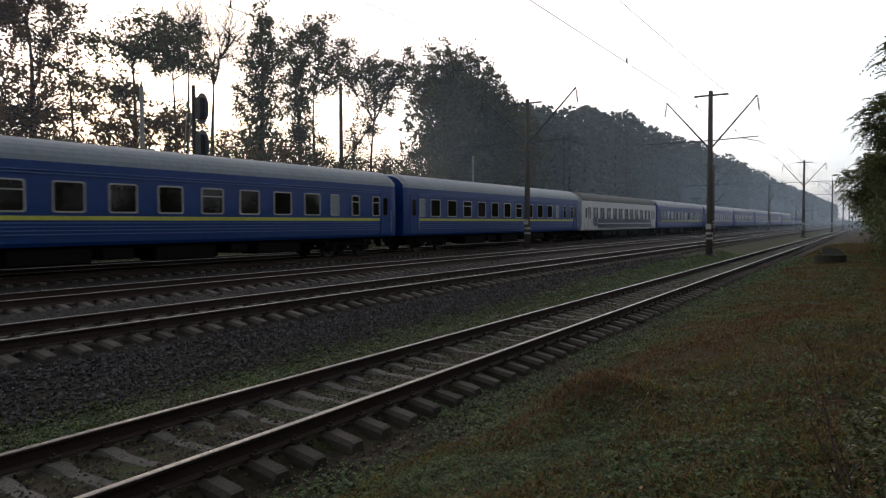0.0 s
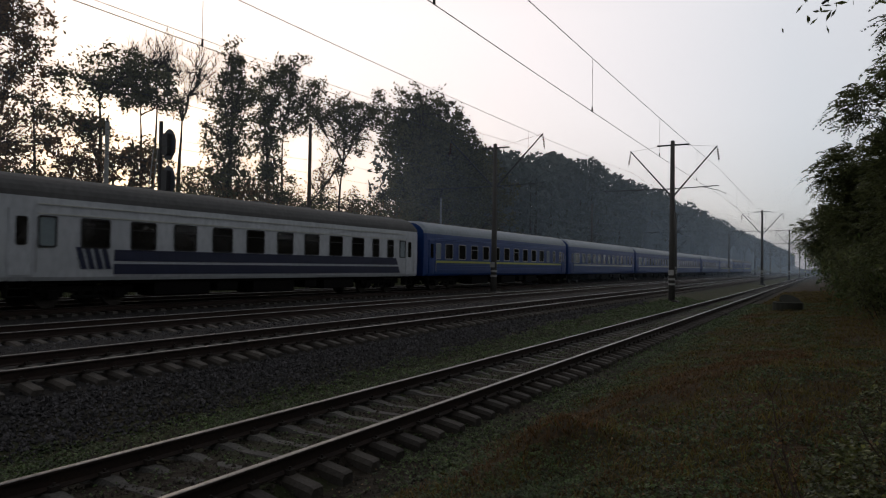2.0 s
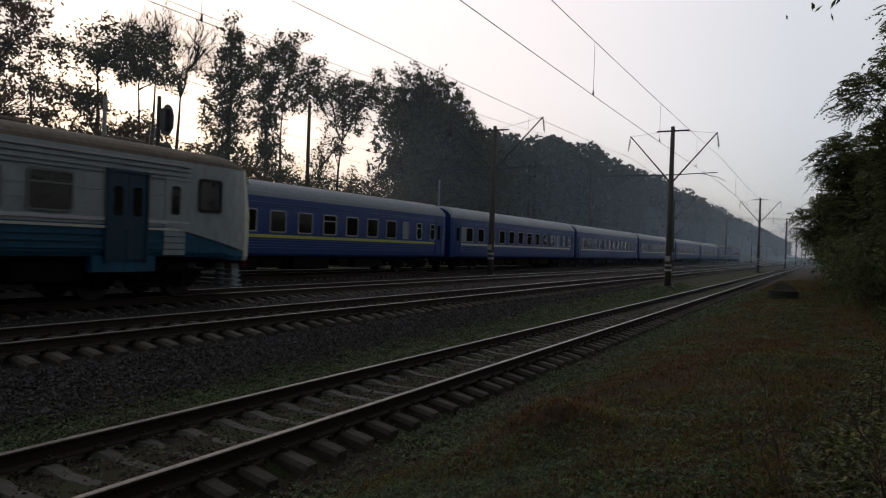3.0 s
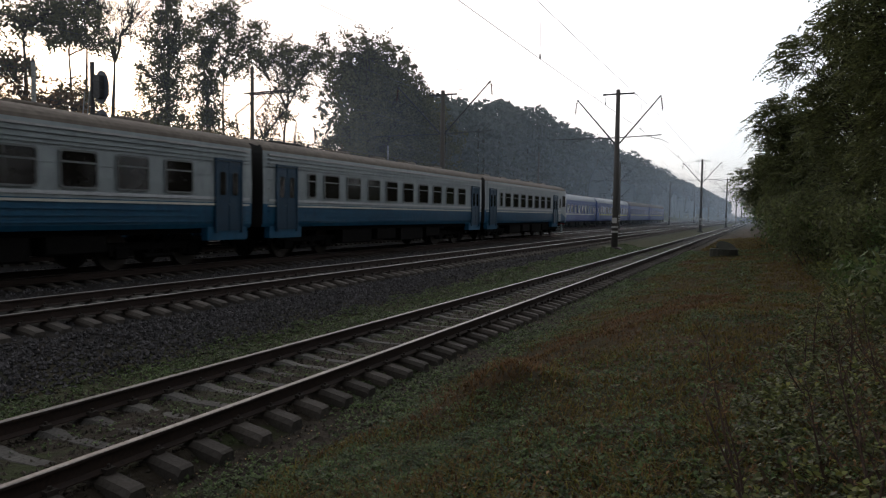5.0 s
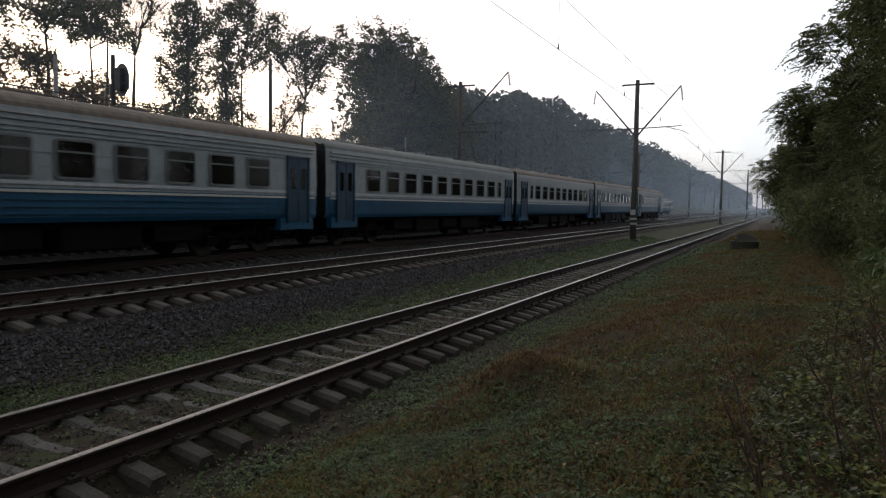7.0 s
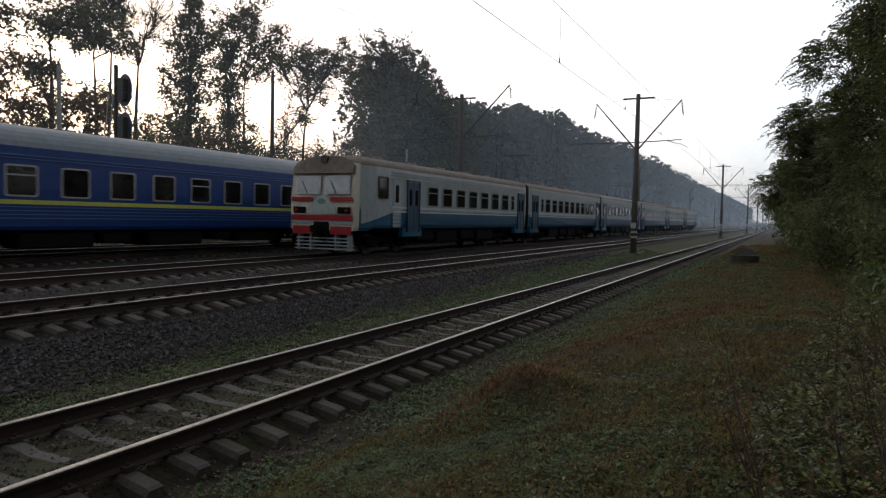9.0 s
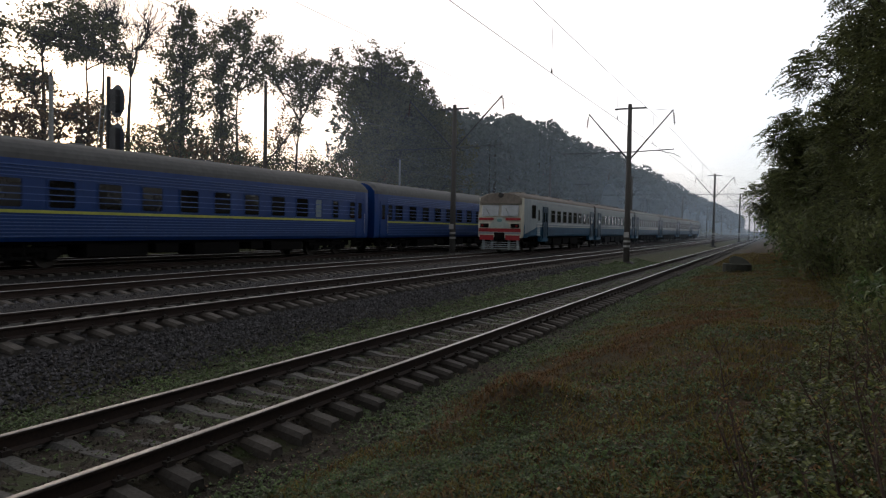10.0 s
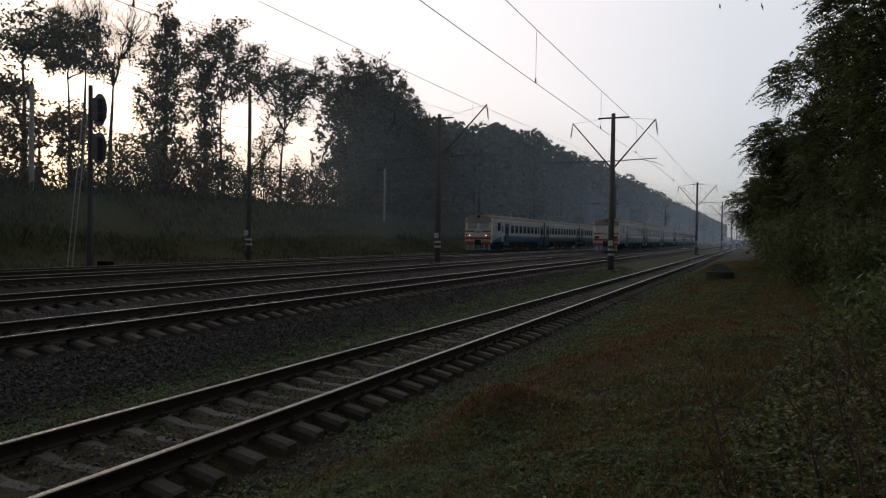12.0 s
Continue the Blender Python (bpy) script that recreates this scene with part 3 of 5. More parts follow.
def body_ring(half, z0, zc, zr, top, y, bulge=0.03):
    """Cross-section: sides from z0 to zc, the roof's haunch at zr, its crown at top."""
    right = [(half - 0.06, z0), (half, z0 + 0.12), (half + bulge, (z0 + zc) / 2), (half, zc)]
    for i in range(1, 7):
        a = radians(90 * i / 7)
        right.append((half * (0.25 + 0.75 * math.cos(a) ** 0.9), zc + (top - zc) * math.sin(a)))
    right.append((0, top))
    left = [(-x, z) for x, z in reversed(right[:-1])]
    return [(x, y, z) for x, z in right + left]


def shell(length, half, z0, zc, top, taper=0.0):
    rings = []
    for y, k in ((-length / 2, 1), (-length / 2 + 0.35, 0), (length / 2 - 0.35, 0), (length / 2, 1)):
        r = body_ring(half, z0, zc, 0, top, y)
        rings.append([(x * (1 - 0.03 * k), yy, z - (0.12 * k if z > zc + 0.2 else 0)) for x, yy, z in r])
    return rings


def roof_pick(zc):
    return lambda poly: 1 if poly.center.z > zc + 0.02 and abs(poly.normal.y) < 0.8 else 0


WIN_PITCH = 1.85


def coach(style, label):
    """A passenger coach, its base at rail level and its middle at y = 0; heights from the rail."""
    length, half = COACH[style] - 0.75, 1.53
    z0, zc, top = 0.92, 3.55, 4.33
    paint_of = {"yellow": M_BLUE, "ribbed": M_BLUE, "pale": M_BLUE, "white": M_COACH_WHITE}[style]
    car = thing("railway_coach", pose(0, 0, 0), label, "railway coach", "coaches of the passenger train")
    s = Shape().loft(shell(length, half, z0, zc, top))
    part("body", s, [paint_of, M_ROOF_DARK if style in ("white", "ribbed") else M_ROOF_GREY], car, pick=roof_pick(zc))
    e = length / 2
    # ribs along the sides
    rib_z = {"yellow": (1.30, 1.42, 1.54, 1.66, 3.18, 3.28), "pale": (1.30, 1.42, 1.54, 1.66, 3.18, 3.28), "white": (3.34, 3.04),
             "ribbed": (1.10, 1.21, 1.32, 1.43, 1.54, 1.65, 1.76, 2.25, 2.45, 2.68, 3.02, 3.14, 3.25, 3.36)}[style]
    rib_mat = M_PALE if style == "white" else M_BLUE_RIB
    for sx in (-1, 1):
        for z in rib_z:
            r = once(("rib", style), lambda: Shape().box(-0.01, 0.022, -e + 1.45, e - 1.45, -0.016, 0.016).mesh("rib", rib_mat))
            part("rib", r, None, car, m=pose(sx * (half + 0.022), 0, z, 0, 0, 0 if sx > 0 else 180))
        if style == "white":
            for za, zb in ((1.12, 1.48), (1.58, 1.97)):
                b = Shape().loft([[(half + dx, -e + 4.1, za), (half + dx, e - 2.0 + (1.98 - za) * 0.0 - (za - 1.2) * 0.5, za), (half + dx, e - 2.0 - (zb - 1.2) * 0.5, zb), (half + dx, -e + 4.1, zb)] for dx in (0.012, 0.036)])
                part("band", b, M_NAVY, car, "navy blue band", m=pose(0, 0, 0, 0, 0, 0 if sx > 0 else 180))
        else:
            b = once(("stripe", style), lambda: Shape().box(0, 0.03, -e + 1.45, e - 1.45, *((1.84, 1.94) if style == "ribbed" else (1.74, 1.88))).mesh("stripe", M_PALE if style == "pale" else M_YELLOW))
            part("stripe", b, None, car, "pale stripe" if style == "pale" else "yellow stripe", m=pose(sx * (half + 0.012), 0, 0, 0, 0, 0 if sx > 0 else 180))
        # windows: wide ones at an even pitch, narrow ones towards the ends
        x = sx * (half + 0.024)
        rim = {"white": M_RUBBER, "ribbed": M_BLUE}.get(style, M_ALU)
        frosted, narrow = (1.72, (2.98, 4.42)) if style == "white" else (4.92, (1.75, 3.38))
        for d in narrow:
            window(car, x, e - d, 0.62, 1.98, 2.98, bar=True, mat=rim)
        window(car, x, e - frosted, 0.62, 1.98, 2.98, frost=True, mat=rim)
        for i in range(9 if style in ("white", "ribbed") else 10):
            window(car, x, e - {"white": 6.05, "ribbed": 6.3}.get(style, 6.45) - WIN_PITCH * i, 1.06, 1.98, 2.98, bar=(i + (3 if sx > 0 else 1)) % 4 == 2 or style == "white", mat=rim)
        window(car, x, -e + 1.75, 0.62, 1.98, 2.98, frost=sx > 0 and style != "ribbed", mat=rim)
        if style == "white":
            mark = Shape()
            for q in range(4):
                mark.loft([[(half + 0.03 + dx, -e + 2.7 + 0.30 * q, 2.02), (half + 0.03 + dx, -e + 2.90 + 0.30 * q, 2.02), (half + 0.03 + dx, -e + 3.10 + 0.30 * q, 1.30), (half + 0.03 + dx, -e + 2.90 + 0.30 * q, 1.30)] for dx in (0, 0.012)])
            part("emblem", mark, M_NAVY, car, "emblem of slanted navy bars", m=pose(0, 0, 0, 0, 0, 0 if sx > 0 else 180))
        # end doors
        for sy in (-1, 1):
            yd = sy * (e - 0.95)
            door = Shape().box(0, 0.02, -0.36, 0.36, 1.10, 3.12, 0.0)
            for dy in (-0.37, 0.37):
                door.box(0, 0.035, dy - 0.02, dy + 0.02, 1.08, 3.14)
            d = part("door", once(("door", style), lambda: door.mesh("door", paint_of)), None, car, m=pose(sx * (half + 0.012), yd, 0, 0, 0, 0 if sx > 0 else 180))
            part("pane", pane_mesh(0.42, 2.0, 2.95, M_GLASS), None, d, m=pose(0.022, 0, 0))
            rail_s = once(("grab",), lambda: Shape().tube((0.06, 0, 1.2), (0.06, 0, 2.3), 0.015, 0.015, 5).mesh("handrail", M_ALU))
            part("handrail", rail_s, None, d, m=pose(0, 0.44, 0))
            st = once(("steps",), lambda: Shape().box(-0.25, 0.02, -0.35, 0.35, 0.42, 0.45).box(-0.3, 0.0, -0.35, 0.35, 0.68, 0.71).box(-0.3, 0.02, -0.38, -0.35, 0.42, 0.95).box(-0.3, 0.02, 0.35, 0.38, 0.42, 0.95).mesh("step", M_UNDER))
            part("step", st, None, car, m=pose(sx * (half - 0.02), yd, 0, 0, 0, 0 if sx > 0 else 180))
    # ends
    for sy in (-1, 1):
        g = Shape()
        g.box(-0.72, 0.72, 0, 0.34, 0.95, 3.25, 0.12)
        part("gangway", once(("gangway",), lambda: g.mesh("gangway", M_RUBBER)), None, car, m=pose(0, sy * e, 0, 0, 0, 0 if sy > 0 else 180))
    bogies(car, length, 3.4, 2.4, 0.475)
    # underframe
    u = Shape().box(-1.3, 1.3, -e + 0.3, e - 0.3, 0.80, 0.96)
    for y0, y1, zb in ((-6.2, -3.6, 0.32), (-3.2, -2.1, 0.42), (-1.2, 1.4, 0.30), (2.2, 3.0, 0.45), (3.6, 6.0, 0.36)):
        u.box(0.35, 1.36, y0, y1, zb, 0.82, 0.05).box(-1.36, -0.35, y0 + 0.4, y1 + 0.2, zb + 0.05, 0.82, 0.05)
    part("underframe", once(("under", style), lambda: u.mesh("underframe", M_UNDER)), None, car)
    for i in range(7):
        vent = once(("vent", style), lambda: Shape().box(-0.28, 0.28, 0, 0.45, top - 0.03, top + 0.09, 0.04).mesh("roof_vent", M_ROOF_DARK))
        part("roof_vent", vent, None, car, m=pose(0, -e + 3 + i * 3.1, 0))
    part("roof_hatch", once(("hatch", style), lambda: Shape().box(-0.55, 0.55, e - 2.6, e - 1.2, top - 0.2, top + 0.04, 0.06).mesh("roof_hatch", M_ROOF_DARK)), None, car)
    return car


def emu_car(cab, panto, label, roof=M_EMU_ROOF):
    """A commuter car, the cab (if any) at its +y end; heights from the rail."""
    length, half = CAR - 0.55, 1.74
    z0, zc, top = 1.10, 3.58, 4.02
    e = length / 2
    car = thing("commuter_train_car", pose(0, 0, 0), label, "commuter train car", "cars of the commuter trains")
    rings = shell(length, half, z0, zc, top)
    if cab:
        y0 = e - 1.2
        rings = rings[:2]
        for y, narrow, dz, lean in ((y0, 0, 0, 0), (y0 + 0.5, 0.06, 0.02, 0.0), (y0 + 0.95, 0.16, 0.16, 0.1), (y0 + 1.2, 0.24, 0.30, 0.28)):
            r = body_ring(half, z0 - (0.1 if y > y0 else 0), zc, 0, top, y)
            rings.append([(x * (1 - narrow / half), yy - lean * max(0, (z - 2.3) / 2), z - (dz * (z - zc) / (top - zc) if z > zc else 0)) for x, yy, z in r])
    key = ("emu_body", cab, roof.name)

    def pick(poly):
        if poly.center.z > zc + 0.03 and (cab or abs(poly.normal.y) < 0.75):
            return 2
        # end walls are coloured black all over, so the gaps between cars read dark
        if abs(poly.normal.y) > 0.75 and not (cab and poly.center.y > 0):
            return 4
        if cab and poly.center.y > e - 0.4:
            return 3
        return 1 if poly.center.z < 2.0 and not (cab and poly.normal.y > 0.5) else 0

    def make_body():
        s = Shape()
        # the side is cut at the colour line, so that the paint changes there
        cut = []
        for r in rings:
            n = []
            for p, q in zip(r, r[1:] + r[:1]):
                n.append(p)
                if (p[2] - 1.86) * (q[2] - 1.86) < 0:
                    k = (1.86 - p[2]) / (q[2] - p[2])
                    n.append(tuple(p[i] + (q[i] - p[i]) * k for i in range(3)))
            cut.append(n)
        s.loft(cut)
        return s.mesh("body", [M_EMU_TOP, M_EMU_BLUE, roof, M_CREAM, M_RUBBER], pick=pick)
    part("body", once(key, make_body), None, car)
    for sx in (-1, 1):
        turn = 0 if sx > 0 else 180
        ya, yb = -e + 0.2, (e - 2.4 if cab else e - 0.2)
        for z, h, mat in ((1.30, 0.012, M_EMU_BLUE), (1.46, 0.012, M_EMU_BLUE), (1.62, 0.012, M_EMU_BLUE), (1.80, 0.03, M_PALE), (1.98, 0.04, M_COACH_WHITE), (3.08, 0.012, M_EMU_TOP), (3.18, 0.012, M_EMU_TOP), (3.32, 0.015, M_EMU_TOP), (3.46, 0.028, M_ALU)):
            r = once(("erib", cab, z, sx), lambda: Shape().box(half - 0.01, half + 0.05, ya, yb, z - h, z + h).mesh("rib", mat) if sx > 0 else Shape().box(-half - 0.05, -half + 0.01, ya, yb, z - h, z + h).mesh("rib", mat))
            part("rib", r, None, car)
        for z in (2.36, 2.66):
            pr = once(("pillar_rib", cab, z), lambda: Shape().box(-0.02, 0.038, ya, yb, z - 0.011, z + 0.011).mesh("rib", M_EMU_TOP))
            part("rib", pr, None, car, m=pose(sx * half, 0 if sx > 0 else ya + yb, 0, 0, 0, turn))
        doors = (-e + 1.12, e - (4.25 if cab else 1.12))
        for yd in doors:
            rim = once(("edoor",), lambda: Shape().loft([[(dx, y, z) for y, z in ((-0.57, 0.95), (-0.51, 0.95), (-0.51, 3.10), (0.51, 3.10), (0.51, 0.95), (0.57, 0.95), (0.57, 3.17), (-0.57, 3.17))] for dx in (-0.01, 0.05)]).mesh("door", M_DOOR))
            dd = part("door", rim, None, car, "faded blue sliding doors", m=pose(sx * (half + 0.045), yd, 0, 0, 0, turn))
            for dy in (-0.26, 0.26):
                leaf_m = once(("leaf",), lambda: Shape().box(0, 0.02, -0.247, 0.247, 1.02, 3.08).mesh("leaf", M_DOOR))
                part("leaf", leaf_m, None, dd, m=pose(0, dy, 0))
                part("pane", pane_mesh(0.30, 2.05, 2.80, M_GLASS), None, dd, m=pose(0.022, dy, 0))
            st = once(("eskirt",), lambda: Shape().box(-0.2, 0.03, -0.85, 0.85, 0.74, 1.12).mesh("door_skirt", M_EMU_BLUE))
            part("door_skirt", st, None, car, m=pose(sx * (half - 0.01), yd, 0, 0, 0, turn))
        window(car, sx * (half + 0.045), doors[0] + 1.445, 0.50, 2.10, 2.98, bar=True, mat=M_EMU_RIM)
        for i in range(7 if cab else 9):
            window(car, sx * (half + 0.045), doors[0] + 2.69 + 1.535 * i, 1.02, 2.08, 2.99, bar=True, mat=M_EMU_RIM)
        if cab:
            window(car, sx * (half + 0.03), e - 1.72, 0.80, 2.30, 3.2, mat=M_RUBBER)
            cd = once(("cabdoor",), lambda: Shape().box(0, 0.02, -0.33, 0.33, 1.15, 3.15).mesh("cab_door", M_EMU_TOP))
            c = part("cab_door", cd, None, car, m=pose(sx * (half + 0.02), e - 2.85, 0, 0, 0, turn))
            part("pane", pane_mesh(0.34, 2.15, 2.95, M_GLASS), None, c, m=pose(0.022, 0, 0))
    if cab:
        cab_front(car, e, half)
    for sy in ((-1,) if cab else (-1, 1)):
        g = once(("egang",), lambda: Shape().box(-0.75, 0.75, 0, 0.25, 1.0, 3.2, 0.12).mesh("gangway", M_RUBBER))
        part("gangway", g, None, car, m=pose(0, sy * e, 0, 0, 0, 0 if sy > 0 else 180))
    bogies(car, length, 3.2, 2.5, 0.49)
    u = Shape().box(-1.5, 1.5, -e + 0.3, e - (1.6 if cab else 0.3), 0.95, 1.14)
    for y0, y1, zb in ((-4.6, -2.4, 0.40), (-1.9, -0.3, 0.48), (0.2, 2.4, 0.38), (2.8, 4.4, 0.5)):
        u.box(0.5, 1.52, y0, y1, zb, 0.98, 0.05).box(-1.52, -0.5, y0, y1, zb + 0.04, 0.98, 0.05)
    part("underframe", u, M_UNDER, car)
    for i in range(5):
        vent = once(("roof_vent", roof.name), lambda: Shape().box(-0.5, 0.5, 0, 0.9, top - 0.06, top + 0.14, 0.05).mesh("roof_vent", roof))
        part("roof_vent", vent, None, car, m=pose(0, -e + 3 + i * 3.1, 0))
    for x in (-1.05, 1.05):
        part("roof_walkway", Shape().box(x - 0.2, x + 0.2, -e + 0.6, e - 1.8, top - 0.22, top - 0.12), roof, car)
    if panto:
        pantograph(car, panto * (e - 2.3), top)
    return car


def pantograph(car, y, top):
    b = Shape()
    for x in (-0.8, 0.8):
        b.tube((x, y - 0.9, top + 0.05), (x, y + 0.9, top + 0.05), 0.04)
        for yy in (y - 0.7, y + 0.7):
            b.tube((x, yy, top - 0.25), (x, yy, top + 0.05), 0.07, 0.05, 8)
    base = part("pantograph", b, M_STEEL, car, "raised pantograph on insulators")
    for x in (-0.55, 0.55):
        for sy in (-1, 1):
            part("lower_arm", Shape().tube((x, y + sy * 0.85, top + 0.1), (x * 0.8, y + sy * 1.15, top + 0.95), 0.035, 0.03, 5), M_STEEL, base)
            part("upper_arm", Shape().tube((x * 0.8, y + sy * 1.15, top + 0.95), (x * 0.5, y, top + 1.85), 0.03, 0.025, 5), M_STEEL, base)
    for dy in (-0.15, 0.15):
        part("contact_strip", Shape().tube((-0.95, y + dy, top + 1.88), (0.95, y + dy, top + 1.88), 0.03), M_STEEL, base)
    w = Shape()
    for x in (-0.4, 0.35):
        w.tube((x, y - 1.0, top + 0.2), (x, y - math.copysign(12, y), top + 0.22), 0.02)
        for i in range(5):
            yy = y - math.copysign(2 + 2.3 * i, y)
            w.tube((x, yy, top - 0.05), (x, yy, top + 0.2), 0.06, 0.04, 6)
    part("roof_cable", w, M_STEEL, car)


def cab_front(car, e, half):
    """Windscreens, bands, lamps and cowcatcher of the driving end."""
    def plate(name, x0, x1, z0, z1, mat, y=e + 0.005, lean=0.0, d=0.03, label=""):
        s = Shape()
        s.loft([[(x0, y - lean * (z0 - 2.3) / 2, z0), (x1, y - lean * (z0 - 2.3) / 2, z0), (x1, y - lean * (z1 - 2.3) / 2, z1), (x0, y - lean * (z1 - 2.3) / 2, z1)],
                [(x0, y + d - lean * (z0 - 2.3) / 2, z0), (x1, y + d - lean * (z0 - 2.3) / 2, z0), (x1, y + d - lean * (z1 - 2.3) / 2, z1), (x0, y + d - lean * (z1 - 2.3) / 2, z1)]])
        return part(name, s, mat, car, label)

    for x0, x1 in ((-1.28, -0.10), (0.10, 1.28)):
        w = plate("windscreen", x0, x1, 2.42, 3.16, M_COACH_WHITE, lean=0.28, d=0.02)
        s = Shape()
        y = e + 0.027
        s.loft([[(x, y - 0.28 * (z - 2.3) / 2 + dd, z) for x, z in ((x0 + 0.06, 2.48), (x1 - 0.06, 2.48), (x1 - 0.06, 3.12), (x0 + 0.06, 3.12))] for dd in (0, 0.012)])
        part("pane", s, M_SCREEN, w)
        wp = Shape().tube(((x0 + x1) / 2, y + 0.02, 2.44), ((x0 + x1) / 2 + 0.3, y - 0.05, 2.95), 0.012, 0.012, 4)
        part("wiper", wp, M_RUBBER, w)
    for sx in (-1, 1):
        a, b = sorted((sx * 0.42, sx * 1.46))
        plate("red_band", a, b, 2.15, 2.31, M_RED, label="red band under the windscreen")
        plate("lamp_housing", *sorted((sx * 0.78, sx * 1.36)), 1.66, 1.92, M_UNDER, d=0.05)
        l = Shape().tube((sx * 0.95, e + 0.05, 1.79), (sx * 0.95, e + 0.09, 1.79), 0.09, 0.08, 10)
        part("headlamp", l, M_GLASS if sx else M_LAMP, car)
        l = Shape().tube((sx * 1.20, e + 0.05, 1.79), (sx * 1.20, e + 0.09, 1.79), 0.08, 0.07, 10)
        part("tail_lamp", l, M_TAILGLASS, car)
        plate("lower_plate", *sorted((sx * 0.42, sx * 1.40)), 0.84, 1.16, M_RED, y=e - 0.01, label="red lower plate")
    plate("wide_red_band", -1.47, 1.47, 1.38, 1.60, M_RED, label="wide red band")
    plate("white_band", -1.47, 1.47, 1.24, 1.36, M_EMU_TOP)
    apron = Shape()
    apron.loft([[(x, e + dd, z) for x, z in ((-0.72, 1.64), (0.72, 1.64), (0.66, 1.86), (0.20, 2.36), (-0.20, 2.36), (-0.66, 1.86))] for dd in (0.0, 0.026)])
    part("front_panel", apron, M_APRON, car, "pale green-grey tapered panel")
    emblem = Shape()
    n = 10
    emblem.loft([[(0.19 * math.cos(2 * math.pi * i / n), e + dd, 2.14 + 0.12 * math.sin(2 * math.pi * i / n)) for i in range(n)] for dd in (0.0, 0.035)])
    part("emblem", emblem, M_TEAL, car, "oval blue and pale emblem")
    # a raised near-black plate behind the coupler, with no hollow
    plate("coupler_recess", -0.36, 0.36, 0.80, 1.34, M_UNDER, d=0.06)
    c = Shape().box(-0.16, 0.16, e, e + 0.55, 0.92, 1.20, 0.04)
    part("coupler", c, M_UNDER, car)
    cc = Shape()
    for i in range(4):
        cc.box(-1.35 + 0.03 * i, 1.35 - 0.03 * i, e - 0.35, e - 0.05, 0.24 + 0.14 * i, 0.29 + 0.14 * i)
    for x in (-1.2, -0.6, 0.6, 1.2):
        cc.box(x - 0.04, x + 0.04, e - 0.36, e - 0.08, 0.2, 0.9)
    part("cowcatcher", cc, M_EMU_TOP, car, "slatted grey cowcatcher")
    v = Shape()
    arc = [(-1.46, 3.24), (1.46, 3.24), (1.46, 3.55), (1.30, 3.72), (0.95, 3.86), (0.5, 3.93), (0, 3.96), (-0.5, 3.93), (-0.95, 3.86), (-1.30, 3.72), (-1.46, 3.55)]
    v.loft([[(x, e - 0.55, z) for x, z in arc], [(x * 0.99, e + 0.13 - 0.10 * (x / 1.46) ** 2 - 0.55 * max(0, z - 3.3), z) for x, z in arc]])
    part("visor", v, M_EMU_ROOF, car, "brown roof visor over the windscreens")
    t = Shape().tube((0, e - 0.5, 3.80), (0, e - 0.10, 3.80), 0.20, 0.17, 12)
    part("roof_lamp", t, M_GLASS, car, "round roof headlamp")
    # the pale cab paint runs down to the front in a slant
    def inset(y):
        return 0.06 * max(0, min(1, (y - e + 1.2) / 0.5)) + 0.10 * max(0, min(1, (y - e + 0.7) / 0.45))
    for sx in (-1, 1):
        d = Shape()
        rings = []
        for k in range(9):
            y = e - 3.1 + 2.78 * k / 8
            low = 1.90 - 0.62 * k / 8
            x0 = half + 0.031 - inset(y)
            rings.append([(sx * x0, y, low), (sx * (x0 + 0.02), y, low), (sx * (x0 + 0.02), y, 1.97), (sx * x0, y, 1.97)])
        d.loft(rings)
        part("slanted_patch", d, M_EMU_TOP, car, "slanted edge of pale paint")


M_TEAL = paint("pale_teal_paint", (0.14, 0.27, 0.27))
M_APRON = paint("grey_green_panel_paint", (0.40, 0.45, 0.41), (0.30, 0.34, 0.31))
# the windscreens' sky reflection is put into this pale base colour
M_SCREEN = material("sky_tinted_windscreen", (0.28, 0.31, 0.32), (0.20, 0.22, 0.23), rough=0.12, spec=0.8, fine=2)
M_TAILGLASS = material("red_lens", (0.25, 0.02, 0.02), rough=0.2)

# passenger train on the third main track: the coach names run from its visible front to its rear
STYLES = ["yellow", "yellow", "white", "yellow", "pale", "pale", "pale", "pale", "yellow", "ribbed", "ribbed"]
STYLE_LABEL = {"yellow": "blue passenger coach with a yellow stripe and silver roof", "white": "white passenger coach with navy bands and a grey roof",
               "pale": "blue passenger coach with a pale stripe", "ribbed": "dark blue ribbed passenger coach with a yellow stripe"}
made, coaches = {}, []
for i, st in enumerate(STYLES):
    if st in made:
        c = copy_thing(made[st], pose(LINE_C, 0, HEAD_MAIN))
    else:
        c = made[st] = coach(st, STYLE_LABEL[st])
    coaches.append(c)

# commuter train on the second main track, leaving; its rear cab is at -y
FORMATION = [(True, 0, False), (False, -1, False), (False, 0, False), (False, -1, True), (False, -1, False), (True, 0, False)]
made_cars = {}


def commuter():
    cars = []
    for cab, panto, pale in FORMATION:
        key = (cab, panto, pale)
        if key in made_cars:
            c = copy_thing(made_cars[key], pose(0, 0, 0))
        else:
            what = "driving car" if cab else ("motor car with a pantograph" if panto else "middle car")
            c = made_cars[key] = emu_car(cab, panto, "grey over blue commuter " + what, M_EMU_PALE_ROOF if pale else M_EMU_ROOF)
        cars.append(c)
    return cars


leaving = commuter()
waiting = commuter()
for i, c in enumerate(waiting):
    # this one stands; its cab faces the camera
    y = 68.5 + CAR * (i + 0.5)
    c.matrix_basis = pose(LINE_D, y, HEAD_MAIN, 0, 0, 180 if i == 0 else 0)
    if i == 5:
        c.matrix_basis = pose(LINE_D, y, HEAD_MAIN)
